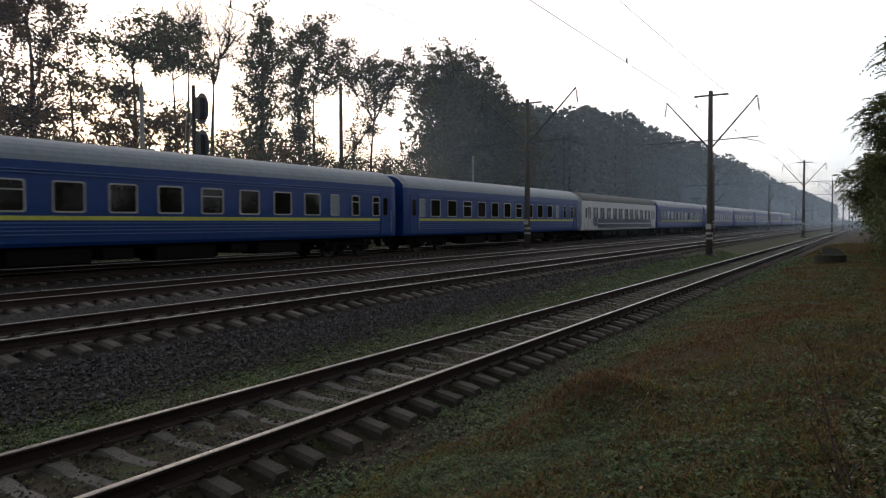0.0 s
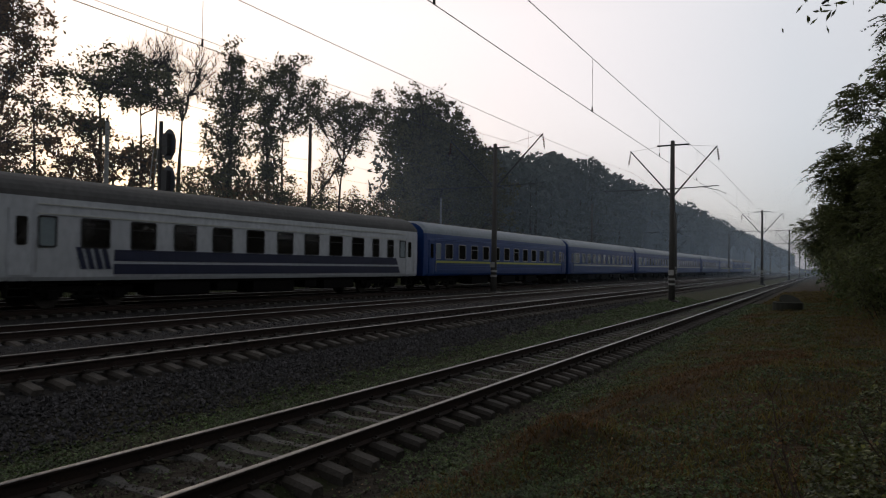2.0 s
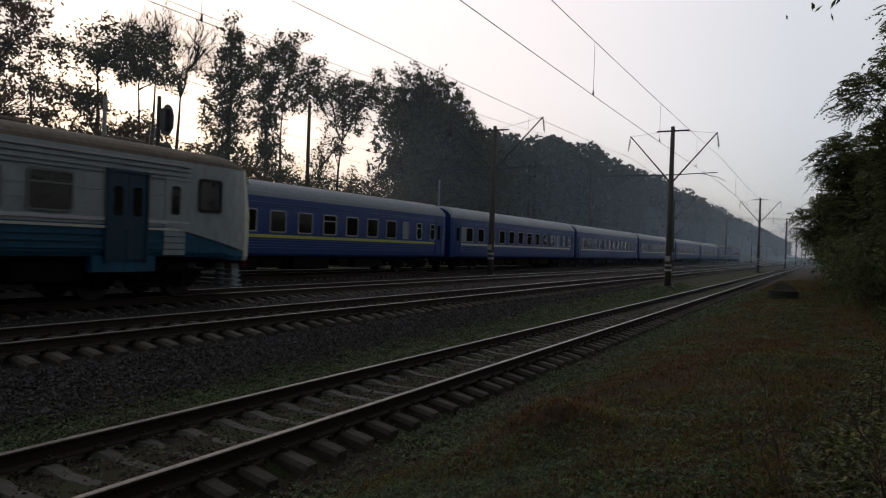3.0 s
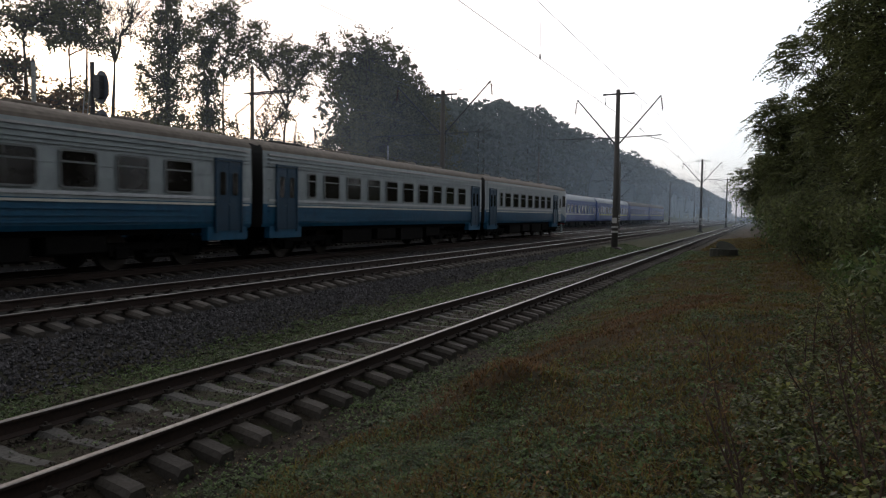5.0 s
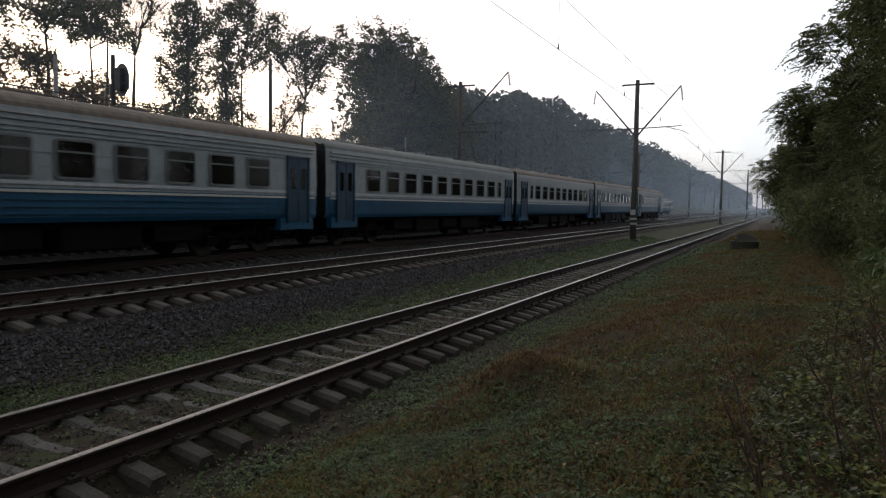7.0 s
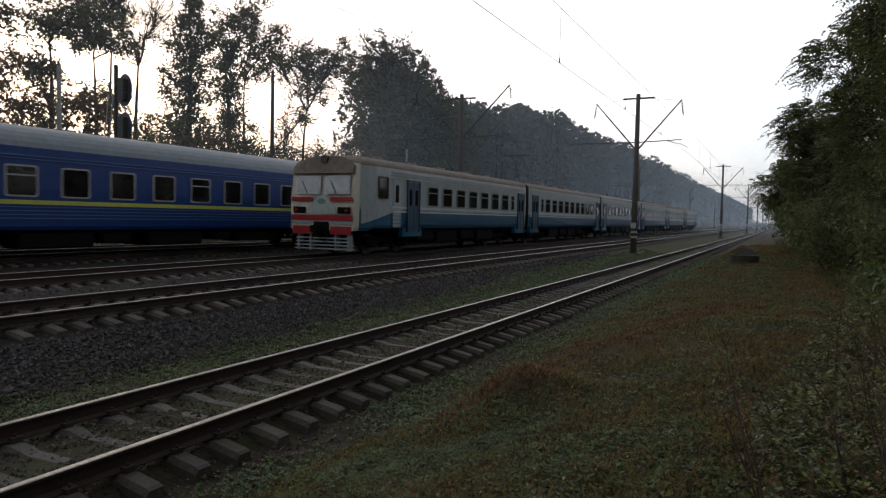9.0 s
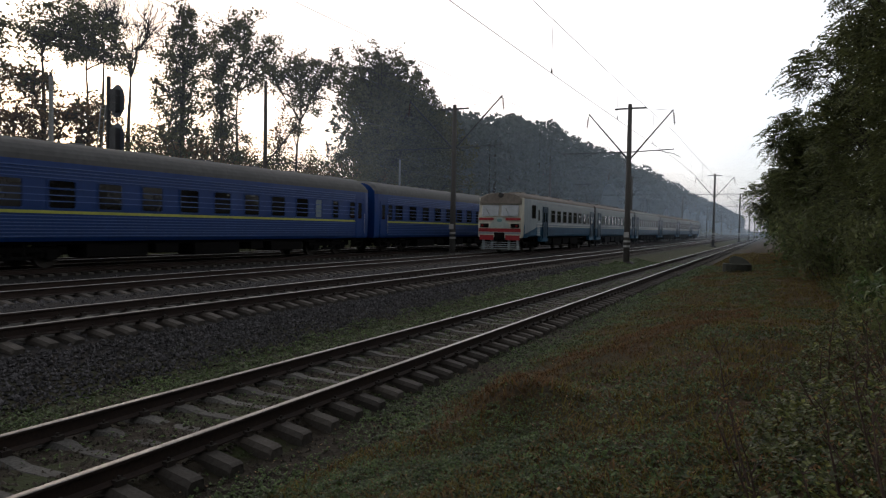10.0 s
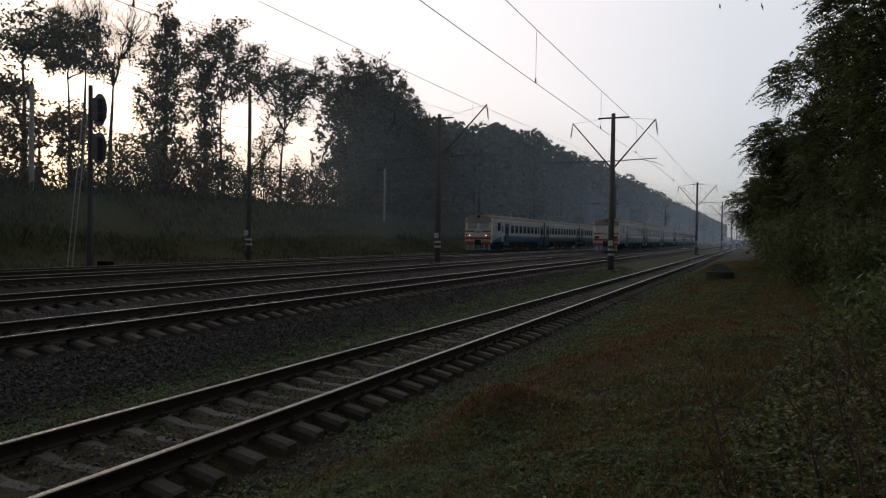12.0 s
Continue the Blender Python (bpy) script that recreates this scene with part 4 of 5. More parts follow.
lit = waiting[0]
for sx in (-1, 1):
    part("lit_lamp", Shape().tube((sx * 0.95, CAR / 2 - 0.185, 1.79), (sx * 0.95, CAR / 2 - 0.165, 1.79), 0.085, 0.07, 10), M_LAMP, lit, "glowing headlamp")
    part("lit_lamp", Shape().tube((sx * 1.20, CAR / 2 - 0.185, 1.79), (sx * 1.20, CAR / 2 - 0.165, 1.79), 0.075, 0.06, 10), M_TAIL, lit, "glowing red lamp")


# ---- trees ----
def limb(wood, p, d, length, r, rnd, bend=0.25, n=4):
    """A tapering, crooked limb; returns the points along it."""
    pts, d = [Vector(p)], Vector(d).normalized()
    rings, m = [], 6
    for i in range(n + 1):
        u = d.orthogonal().normalized()
        w = d.cross(u)
        rr = r * (1 - 0.75 * i / n)
        rings.append([pts[-1] + (u * math.cos(2 * math.pi * k / m) + w * math.sin(2 * math.pi * k / m)) * rr for k in range(m)])
        if i < n:
            d = (d + Vector((rnd.uniform(-1, 1), rnd.uniform(-1, 1), rnd.uniform(-0.5, 0.9))) * bend).normalized()
            pts.append(pts[-1] + d * length / n)
    wood.loft(rings)
    return pts, d


def leaf_cloud(leaves, c, spread, count, size, rnd, droop=0.0, long=1.0):
    for _ in range(count):
        v = Vector((rnd.gauss(0, 1), rnd.gauss(0, 1), rnd.gauss(0, 0.8))) * spread * 0.55
        p = c + v
        a = Vector((rnd.uniform(-1, 1), rnd.uniform(-1, 1), rnd.uniform(-1, 0.6) - droop)).normalized() * size * long * rnd.uniform(0.6, 1.3)
        b = a.orthogonal().normalized()
        b.rotate(Matrix.Rotation(rnd.uniform(0, 6.28), 3, a))
        b *= size * 0.5 * rnd.uniform(0.6, 1.2)
        leaves.quad(p - a * 0.5, p + b * 0.5 + a * 0.05, p + a * 0.5, p - b * 0.5 + a * 0.05)


def at_azimuth(az, x):
    """The place at that bearing (degrees right of the line) on the strip x."""
    y = x / math.tan(radians(az))
    return (x, y, ground_z(x, y))


def frond(leaves, p, d, length, size, rnd):
    """A drooping feathered leaf: pairs of leaflets along a bent stalk."""
    side = d.cross(UP)
    side = side.normalized() if side.length > 0.01 else Vector((1, 0, 0))
    n = 6
    for i in range(n):
        k = (i + 0.7) / n
        c = p + d * length * k - UP * length * 0.55 * k * k
        for sgn in (-1, 1):
            tip = c + (side * sgn * 0.8 + d * 0.45 - UP * rnd.uniform(0.1, 0.6)) * size
            w = d * size * 0.27
            mid = c.lerp(tip, 0.5)
            leaves.quad(c, mid + w, tip, mid - w)


def crown_tree(name, label, seed, m, trunk_r, fork, masses, leaf_mat, leaf=0.36, per=34, group="trees on the bank", lean=0.0, feathered=False, dense=9.0):
    """A trunk that forks into limbs, each limb carrying a mass of leaf clumps: across, height, reach, half height."""
    rnd = random.Random(seed)
    t = thing(name, m, label, "tree", group)
    wood, leaves = Shape(), Shape()
    trunk, d = limb(wood, (0, 0, -0.4), (lean, rnd.uniform(-0.04, 0.04), 1), fork + 0.4, trunk_r, rnd, bend=0.05, n=6)
    for u, z, ru, rz in masses:
        c = Vector((u, rnd.uniform(-0.4, 0.4) * ru, z))
        start = trunk[-1] if z > fork + 0.8 else trunk[max(1, min(6, int(6 * max(0.0, z - 1.5) / fork)))]
        # a crooked limb to the mass
        pts = [start.lerp(c, k / 4) + Vector((rnd.uniform(-1, 1), rnd.uniform(-1, 1), rnd.uniform(-0.3, 0.6))) * (0.22 if 0 < k < 4 else 0) for k in range(5)]
        r = trunk_r * min(0.55, 0.26 + 0.08 * ru)
        for k in range(4):
            wood.tube(pts[k], pts[k + 1], r * (1 - 0.2 * k), r * (0.8 - 0.2 * k), 6)
        for _ in range(int(dense * ru * rz) + 5):
            a, h, rr = rnd.uniform(0, 6.283), rnd.uniform(-1, 1), rnd.random() ** 0.4 if feathered else 1.22 * rnd.random() ** 0.6
            s = math.sqrt(1 - h * h)
            p = c + Vector((math.cos(a) * s * ru, math.sin(a) * s * ru, h * rz)) * rr
            root = pts[rnd.randint(2, 4)]
            bend = root.lerp(p, 0.55) + Vector((rnd.uniform(-0.2, 0.2), rnd.uniform(-0.2, 0.2), 0.15))
            thick = max(0.016, trunk_r * 0.10)
            wood.tube(root, bend, thick * 1.4, thick, 4)
            wood.tube(bend, p, thick, thick * 0.5, 3)
            if feathered:
                out = (p - c).normalized() if (p - c).length > 0.05 else UP
                for _ in range(per):
                    dd = (out * 0.7 + Vector((rnd.uniform(-1, 1), rnd.uniform(-1, 1), rnd.uniform(-0.5, 0.7)))).normalized()
                    q = p + Vector((rnd.gauss(0, 0.3), rnd.gauss(0, 0.3), rnd.gauss(0, 0.25)))
                    frond(leaves, q, dd, leaf * rnd.uniform(2.6, 4.2), leaf, rnd)
            elif per:
                leaf_cloud(leaves, p, rnd.uniform(0.35, 0.75), int(per * rnd.uniform(0.25, 1.25)), leaf, rnd)
            else:
                for _ in range(5):
                    q = bend.lerp(p, rnd.random())
                    e = q + Vector((rnd.uniform(-0.6, 0.6), rnd.uniform(-0.6, 0.6), rnd.uniform(0.3, 1.1)))
                    wood.tube(q, e, 0.020, 0.012, 3)
    part("trunk", wood, M_BARK, t, smooth=True)
    if leaves.v:
        part("crown", leaves, leaf_mat, t, "feathered crown" if feathered else "thinning crown")
    return t


OAK = "tall oak with a thinning brownish green crown"
BROWN = "oak with thin orange-brown autumn leaves"
BARE = "nearly leafless tree with upright grey limbs"
IVY = "tall columnar tree thick with ivy and leaves"
BROAD = "broad dark oak with a dense round crown"
BANK_TREES = [  # kind, bearing, trunk, fork, leaf, leaves a clump, masses shaped to fit the camera's view, heights from the plan's zero
    ("oak", BROWN, -66.0, 0.30, 8.0, M_LEAF_B, 26, ((0, 17, 2.8, 2.6), (-1.2, 12.4, 2.4, 2.2), (1.2, 9.2, 2.2, 2.0))),
    ("oak", BROWN, -62.5, 0.28, 9.0, M_LEAF_B, 26, ((0, 18.2, 2.2, 2.2), (-1.5, 15.5, 1.8, 1.6), (0.8, 13.8, 1.6, 1.4), (0, 9.5, 2.4, 2.6))),
    ("oak", OAK, -60.0, 0.13, 8.5, M_LEAF, 22, ((0.3, 12.3, 0.9, 0.7), (-0.6, 16.5, 0.8, 0.9), (0.9, 14.6, 0.8, 0.6))),
    ("oak", OAK, -55.9, 0.24, 8.5, M_LEAF, 34, ((0.1, 14.5, 1.9, 1.2), (1.7, 16.0, 1.9, 1.2), (-0.9, 11.8, 1.4, 0.8))),
    ("oak", BROWN, -54.9, 0.16, 4.0, M_LEAF_B, 22, ((0.2, 9.6, 2.0, 1.3), (-1.4, 8.2, 1.2, 1.5), (1.6, 8.6, 1.2, 1.0))),
    ("oak", OAK, -53.0, 0.18, 8.0, M_LEAF, 32, ((0.2, 15.0, 1.4, 1.1), (1.4, 14.3, 1.1, 0.7), (0.1, 10.0, 1.4, 0.9))),
    ("bare", BARE, -52.3, 0.17, 10.0, None, 0, ((-0.2, 17.6, 1.8, 2.0), (-1.6, 16.6, 1.0, 1.6))),
    ("bare", BARE, -50.4, 0.24, 8.3, None, 0, ((-1.3, 17.8, 1.4, 2.2), (1.5, 17.6, 1.7, 2.0), (0.2, 14.6, 0.8, 1.2))),
    ("oak", BROWN, -49.4, 0.08, 2.0, M_LEAF_B, 11, ((0, 8.2, 1.2, 1.4),)),
    ("ivy", IVY, -46.6, 0.32, 13.0, M_LEAF, 38, ((0, 19.0, 0.8, 2.2), (0.3, 16.2, 1.5, 1.8), (-0.2, 13.2, 1.4, 2.0), (-0.5, 10.0, 1.7, 2.0), (0, 7.2, 1.8, 1.8))),
    ("ivy", IVY, -43.6, 0.28, 12.0, M_LEAF, 38, ((0, 16.5, 1.1, 2.0), (0, 13.5, 1.2, 2.0), (0.2, 10.5, 1.2, 2.0), (0, 7.5, 1.4, 1.8))),
    ("oak", OAK, -42.2, 0.20, 9.5, M_LEAF, 34, ((-1.4, 20.0, 1.3, 1.2), (0.6, 20.4, 1.4, 1.3), (1.7, 18.2, 1.3, 1.3), (0.2, 17.2, 1.5, 1.1), (1.1, 15.3, 0.8, 0.8))),
    ("oak", BROWN, -39.2, 0.10, 3.0, M_LEAF_B, 10, ((0, 11.2, 1.1, 2.2),)),
    ("oak", OAK, -37.9, 0.22, 8.0, M_LEAF, 32, ((-2.7, 18.0, 1.0, 0.9), (-1.2, 17.5, 1.4, 1.3), (0.6, 18.6, 1.5, 1.2), (2.0, 17.0, 1.5, 1.3), (0.5, 15.0, 1.6, 1.2), (3.4, 18.8, 1.3, 1.4), (-0.2, 12.3, 0.7, 0.8))),
    ("oak", OAK, -40.6, 0.09, 2.0, M_LEAF, 20, ((0, 7.6, 1.6, 1.4), (1.6, 8.8, 1.0, 1.2))),
    ("oak", OAK, -36.3, 0.12, 2.5, M_LEAF, 24, ((-0.8, 8.6, 1.6, 1.4), (1.4, 7.6, 1.8, 1.4))),
    ("oak", OAK, -57.8, 0.14, 3.0, M_LEAF_B, 20, ((0, 9.0, 1.6, 1.4), (0.8, 11.6, 1.0, 0.9))),
    ("bare", BARE, -34.5, 0.12, 3.0, None, 0, ((0, 10.0, 1.2, 1.8),)),
    ("oak", BROAD, -31.2, 0.45, 7.0, M_LEAF, 40, ((0, 21.5, 2.6, 2.5), (2.8, 19.8, 2.4, 2.2), (5.0, 17.4, 2.0, 2.2), (-2.6, 19.5, 2.2, 2.0), (-0.5, 17.0, 3.2, 2.6), (3.0, 15.5, 3.0, 2.6),
                                                 (-1.8, 12.5, 2.2, 2.6), (2.0, 11.0, 3.4, 3.0), (5.5, 13.0, 2.4, 3.0), (-1.5, 8.0, 2.2, 2.4), (3.0, 7.5, 3.5, 2.4))),
    ("oak", BROAD, -27.6, 0.40, 6.0, M_LEAF, 36, ((0, 17.0, 3.2, 2.6), (1.0, 12.5, 4.0, 3.4), (-2.2, 9.5, 3.0, 3.0), (2.0, 7.5, 3.6, 2.6)))]
for i, (kind, label, az, r, fork, mat, per, masses) in enumerate(BANK_TREES):
    base = at_azimuth(az, -45.0)
    crown_tree(kind + "_tree", label, 11 + i, pose(*base, 0, 0, -az), r, fork, [(u, z - base[2], ru * 1.45, rz * 1.2) for u, z, ru, rz in masses], mat, 0.33 if label is not BROAD else 0.42, int(per * 1.25), dense=12.0 if per else 10.0)


def shrub_row():
    """Low scrub along the crest of the bank."""
    rnd = random.Random(31)
    for i in range(52):
        az = -68 + 43 * (i + rnd.random()) / 52
        x = rnd.uniform(-44, -41)
        p = at_azimuth(az, x)
        t = thing("shrub", pose(*p), "low leafy shrub on the crest of the bank", "shrub", "shrubs on the bank")
        lv, wd = Shape(), Shape()
        h = rnd.uniform(1.2, 3.0) if az < -50 else rnd.uniform(1.8, 4.4)
        for k in range(5):
            pts, _ = limb(wd, (rnd.uniform(-0.8, 0.8), rnd.uniform(-1.5, 1.5), -0.2), (rnd.uniform(-0.5, 0.5), rnd.uniform(-0.5, 0.5), 1), h, 0.05, rnd, n=3)
            for c in pts[1:]:
                leaf_cloud(lv, c, 0.8, 36, 0.30, rnd)
        part("stem", wd, M_BARK, t)
        part("foliage", lv, M_LEAF if rnd.random() < 0.6 else M_LEAF_B, t)


shrub_row()


def far_wood():
    """The wood that lines the railway into the distance, as one mass of crowns."""
    rnd = random.Random(41)
    s, trunks = Shape(), Shape()
    for row, depth in ((-48, 0), (-53, 1), (-60, 2)):
        y = 88 + depth * 3
        while y < 1150:
            step = 3.8 + y * 0.006
            h = 16.5 + 4.5 * smooth_step(90, 170, y) + rnd.uniform(-2.2, 1.8) + depth * 0.6
            x = row + rnd.uniform(-2, 2)
            g = ground_z(x, 200)
            size = 1.05 + y * 0.0022
            cr = 4.6 + y * 0.003
            n = int(460 if y < 260 else 220)
            for _ in range(n):
                k = rnd.random() ** 0.75
                a, rr = rnd.uniform(0, 6.283), rnd.random() ** 0.4
                prof = cr * math.sqrt(max(0.03, 1 - (max(0, k - 0.55) / 0.45) ** 2))
                c = Vector((x + math.cos(a) * rr * prof, y + math.sin(a) * rr * prof * 1.15, g + h * (0.03 + 0.97 * k)))
                leaf_cloud(s, c, 0.3, 1, size, rnd)
            trunks.tube((x, y, g - 0.5), (x, y, g + h * 0.8), 0.22, 0.08, 5)
            y += step * rnd.uniform(0.8, 1.2)
    w = thing("far_wood", pose(0, 0, 0), "dense broadleaf wood along the far side of the line, haze in its leaf colour", "wood", kind="stuff")
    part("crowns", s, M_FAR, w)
    part("trunks", trunks, M_BARK, w)


far_wood()

# trees on the near bank, reaching over the path: along, across, masses (across, height, reach, half height)
ACACIA = "feathery green acacia leaning over the path"
NEAR = [(16, 5.6, ((6.2, 9.0, 2.6, 2.6), (5.6, 5.6, 2.2, 2.0), (6.6, 12.2, 2.6, 2.4))),
        (25, 4.9, ((3.3, 9.6, 1.7, 1.9), (5.0, 11.4, 2.4, 2.8), (4.7, 7.2, 2.6, 2.4), (4.8, 4.8, 2.2, 2.0))),
        (33, 4.2, ((2.3, 9.0, 1.7, 1.3), (4.4, 9.6, 2.6, 2.4), (3.6, 6.2, 2.4, 2.3), (3.8, 3.9, 2.4, 1.9))),
        (46, 3.0, ((1.0, 7.9, 1.9, 1.5), (3.1, 8.0, 3.0, 2.6), (2.4, 4.9, 2.6, 2.3))),
        (60, 2.8, ((0.4, 5.3, 2.2, 1.9), (2.6, 5.5, 3.0, 2.8))),
        (75, 3.6, ((1.4, 5.0, 2.6, 2.2), (4.0, 5.6, 3.0, 2.8))),
        (92, 4.3, ((2.0, 5.0, 2.8, 2.4), (5.0, 5.6, 3.0, 2.8))),
        (112, 5.0, ((2.6, 5.0, 3.0, 2.6), (6.0, 5.6, 3.2, 3.0)))]
for i, (y, x, masses) in enumerate(NEAR):
    g = ground_z(x, y)
    crown_tree("acacia_tree", ACACIA, 51 + i, pose(x, y, g), 0.19, 3.2, [(u - x, z - g, ru, rz) for u, z, ru, rz in masses], M_LEAF_R, 0.10 + 0.0019 * y, 20,
               "trees on the near bank", -0.12, True, 11.0)


def hanging_limb():
    """One long limb of the first of these trees reaches out over the path."""
    owner = bpy.data.objects["acacia_tree"]
    base = owner.matrix_basis.translation
    rnd = random.Random(66)
    wood, leaves = Shape(), Shape()
    pts = [Vector(q) - base for q in ((5.0, 15.6, 8.2), (3.8, 13.2, 7.9), (2.0, 10.6, 6.9), (0.7, 8.9, 5.8), (-0.04, 8.1, 5.08))]
    for i in range(4):
        wood.tube(pts[i], pts[i + 1], 0.06 - 0.013 * i, 0.047 - 0.011 * i, 6)
    for q in (pts[2], pts[3], pts[3].lerp(pts[4], 0.6), pts[4]):
        leaf_cloud(leaves, q, 0.22, 26, 0.07, rnd, 0.6, 1.5)
    part("limb", wood, M_BARK, owner)
    part("limb_leaves", leaves, M_LEAF_R, owner)


hanging_limb()


def near_shrubs():
    rnd = random.Random(61)
    for i in range(40):
        y = 9 + 60 * (i / 40) ** 1.3
        x = rnd.uniform(2.0, 4.2) + (0.012 * y if y < 34 else -0.3)
        t = thing("shrub", pose(x, y, ground_z(x, y)), "dense green undergrowth shrub on the near bank", "shrub", "shrubs on the near bank")
        lv, wd = Shape(), Shape()
        h = rnd.uniform(0.5, 1.1) if y < 22 else rnd.uniform(1.2, 2.6) if y < 34 else rnd.uniform(2.6, 4.6)
        for k in range(6):
            pts, _ = limb(wd, (rnd.uniform(-0.5, 0.5), rnd.uniform(-0.7, 0.7), -0.1), (rnd.uniform(-0.8, 0.4), rnd.uniform(-0.5, 0.5), 1), h, 0.02, rnd, n=4)
            for c in pts[1:]:
                leaf_cloud(lv, c, 0.5 if y < 34 else 0.9, 60, 0.10 + 0.0026 * y, rnd, 0.3, 1.3)
        part("stem", wd, M_BARK, t)
        part("foliage", lv, M_LEAF_R if rnd.random() < 0.75 else M_WEED, t)


near_shrubs()

# the same acacias again, unseen beside and behind the camera, added to block low sky light
for i, (x, y) in enumerate(((7.5, 12), (6.5, 7), (8.5, 2), (6.8, -4), (7.5, -10), (9.5, -14), (7, -18), (8, -26), (7, -34), (9, -44), (12, 6), (12.5, -6), (12, -20), (-2, -30), (3, -28))):
    copy_thing(bpy.data.objects["acacia_tree.00%d" % (1 + i % 3)], pose(x, y, ground_z(x, y), 0, 0, 40 + 67 * i))


# ---- ballast, weeds, grass ----
def scatter(name, mat, label, category, fill):
    s = Shape()
    fill(s)
    tagged(part(name, s, mat), label, category, kind="stuff")


def stone(s, x, y, z, r, rnd):
    k = len(s.v)
    a, b, c = (r * rnd.uniform(0.6, 1.3) for _ in range(3))
    t = rnd.uniform(0, 3.14)
    ct, st = math.cos(t), math.sin(t)
    for dx, dy, dz in ((a, 0, 0), (0, b, 0), (-a, 0, 0), (0, -b, 0), (a * rnd.uniform(-0.5, 0.5), b * rnd.uniform(-0.5, 0.5), c), (0, 0, -c)):
        s.v.append((x + dx * ct - dy * st, y + dx * st + dy * ct, z + dz + rnd.uniform(-0.25, 0.25) * r))
    s.f += [(k, k + 1, k + 4), (k + 1, k + 2, k + 4), (k + 2, k + 3, k + 4), (k + 3, k, k + 4), (k + 1, k, k + 5), (k + 2, k + 1, k + 5), (k + 3, k + 2, k + 5), (k, k + 3, k + 5)]


def fill_ballast(s):
    rnd = random.Random(71)
    for x0, x1, y0, y1, per, r in ((-9.68, -7.8, 3, 20, 420, 0.030), (-9.68, -7.9, 20, 42, 130, 0.042), (-14.6, -9.68, 4, 30, 60, 0.035), (-20.5, -14.6, 8, 34, 22, 0.05)):
        for _ in range(int((x1 - x0) * (y1 - y0) * per)):
            x, y = rnd.uniform(x0, x1), rnd.uniform(y0, y1)
            edge = -8.5 - 0.9 * min(1, max(0, (y - 6) / 28))
            if x > edge and rnd.random() < (x - edge) / 0.5:
                continue
            stone(s, x, y, ground_z(x, y) + (0.012 if x > -9.7 else -0.005), r * rnd.uniform(0.6, 1.3), rnd)


scatter("ballast_stones", M_STONE, "dark angular ballast stones beside the main track", "ballast", fill_ballast)


def fill_gravel(s):
    rnd = random.Random(72)
    for _ in range(16000):
        x, y = rnd.uniform(-8.9, -4.0), 2 + 26 * rnd.random() ** 1.3
        stone(s, x, y, ground_z(x, y) + 0.002, 0.020 * rnd.uniform(0.6, 1.5), rnd)


M_GRAVEL = material("brown_gravel", (0.068, 0.056, 0.045), (0.034, 0.027, 0.021), rough=0.95, scale=4, fine=30, per_island=0.6)
scatter("siding_gravel", M_GRAVEL, "brownish gravel and dirt between the siding rails", "gravel", fill_gravel)


def weed(s, x, y, z, size, rnd, n=6):
    for _ in range(n):
        a = rnd.uniform(0, 6.283)
        d = Vector((math.cos(a), math.sin(a), rnd.uniform(0.1, 0.9))).normalized() * size * rnd.uniform(0.6, 1.2)
        w = Vector((-math.sin(a), math.cos(a), rnd.uniform(-0.3, 0.3))) * size * 0.35
        p = Vector((x + rnd.uniform(-0.5, 0.5) * size, y + rnd.uniform(-0.5, 0.5) * size, z + size * rnd.uniform(0.0, 0.9)))
        s.quad(p, p + d * 0.5 + w, p + d, p + d * 0.5 - w)


def patch(x, y, f, seed):
    return noise.noise((x * f, y * f * 0.6, seed))


def is_dry(x, y):
    """Dry grass on the mound, the ridge behind it and the trodden rim of the hollow."""
    mound = 1.2 * math.exp(-((x + 2.75) ** 2) / 0.6 - ((y - 7.5) ** 2) / 0.9)
    ridge = math.exp(-((x + 2.5 - 0.14 * max(0, y - 10.5)) ** 2) / 0.8) * smooth_step(9.2, 10.6, y) * (1 - smooth_step(17, 24, y))
    rim = 0.6 * math.exp(-((x - 0.1) ** 2) / 1.0 - ((y - 8.8) ** 2) / 4.0)
    hollow = math.exp(-((x + 1.5) ** 2) / 0.8 - ((y - 8.6) ** 2) / 1.6)
    carpet = math.exp(-((x + 1.9) ** 2) / 2.4 - ((y - 5.2) ** 2) / 1.6)
    return mound + ridge + rim - hollow - 0.7 * carpet + 0.7 * patch(x, y, 0.45, 9) + 0.35 * patch(x, y, 1.6, 2) > 0.46


def fill_weeds(s):
    rnd = random.Random(73)
    for x0, x1, n in ((-9.4, -6.95, 36000), (-6.95, -4.9, 3000), (-5.0, -3.4, 24000), (-3.4, 1.2, 38000)):
        for _ in range(n):
            x, y = rnd.uniform(x0, x1), 2.6 + 50 * rnd.random() ** 1.9
            if abs(abs(x - SIDING) - GAUGE / 2) < 0.13 or x < -8.3 - 0.9 * min(1, max(0, (y - 6) / 28)) + 0.4 * patch(x, y, 1.2, 7):
                continue
            if patch(x, y, 0.7, 5) < rnd.uniform(-0.5, 0.2) + (0.25 if x > -3.7 and y > 8 else (-0.25 if x < -7 else 0)):
                continue
            if x > -3.4 and is_dry(x, y) and rnd.random() < 0.8:
                continue
            weed(s, x, y, ground_z(x, y), rnd.uniform(0.016, 0.038) * (1 + 0.025 * y), rnd)
    for _ in range(10000):
        x, y = rnd.gauss(-2.3, 0.9), rnd.gauss(5.5, 0.9)
        if x > -3.9 and 3 < y < 6.9 and not is_dry(x, y) and patch(x, y, 1.1, 17) > rnd.uniform(-0.5, 0.3):
            weed(s, x, y, ground_z(x, y) + 0.01, rnd.uniform(0.014, 0.032), rnd, 5)


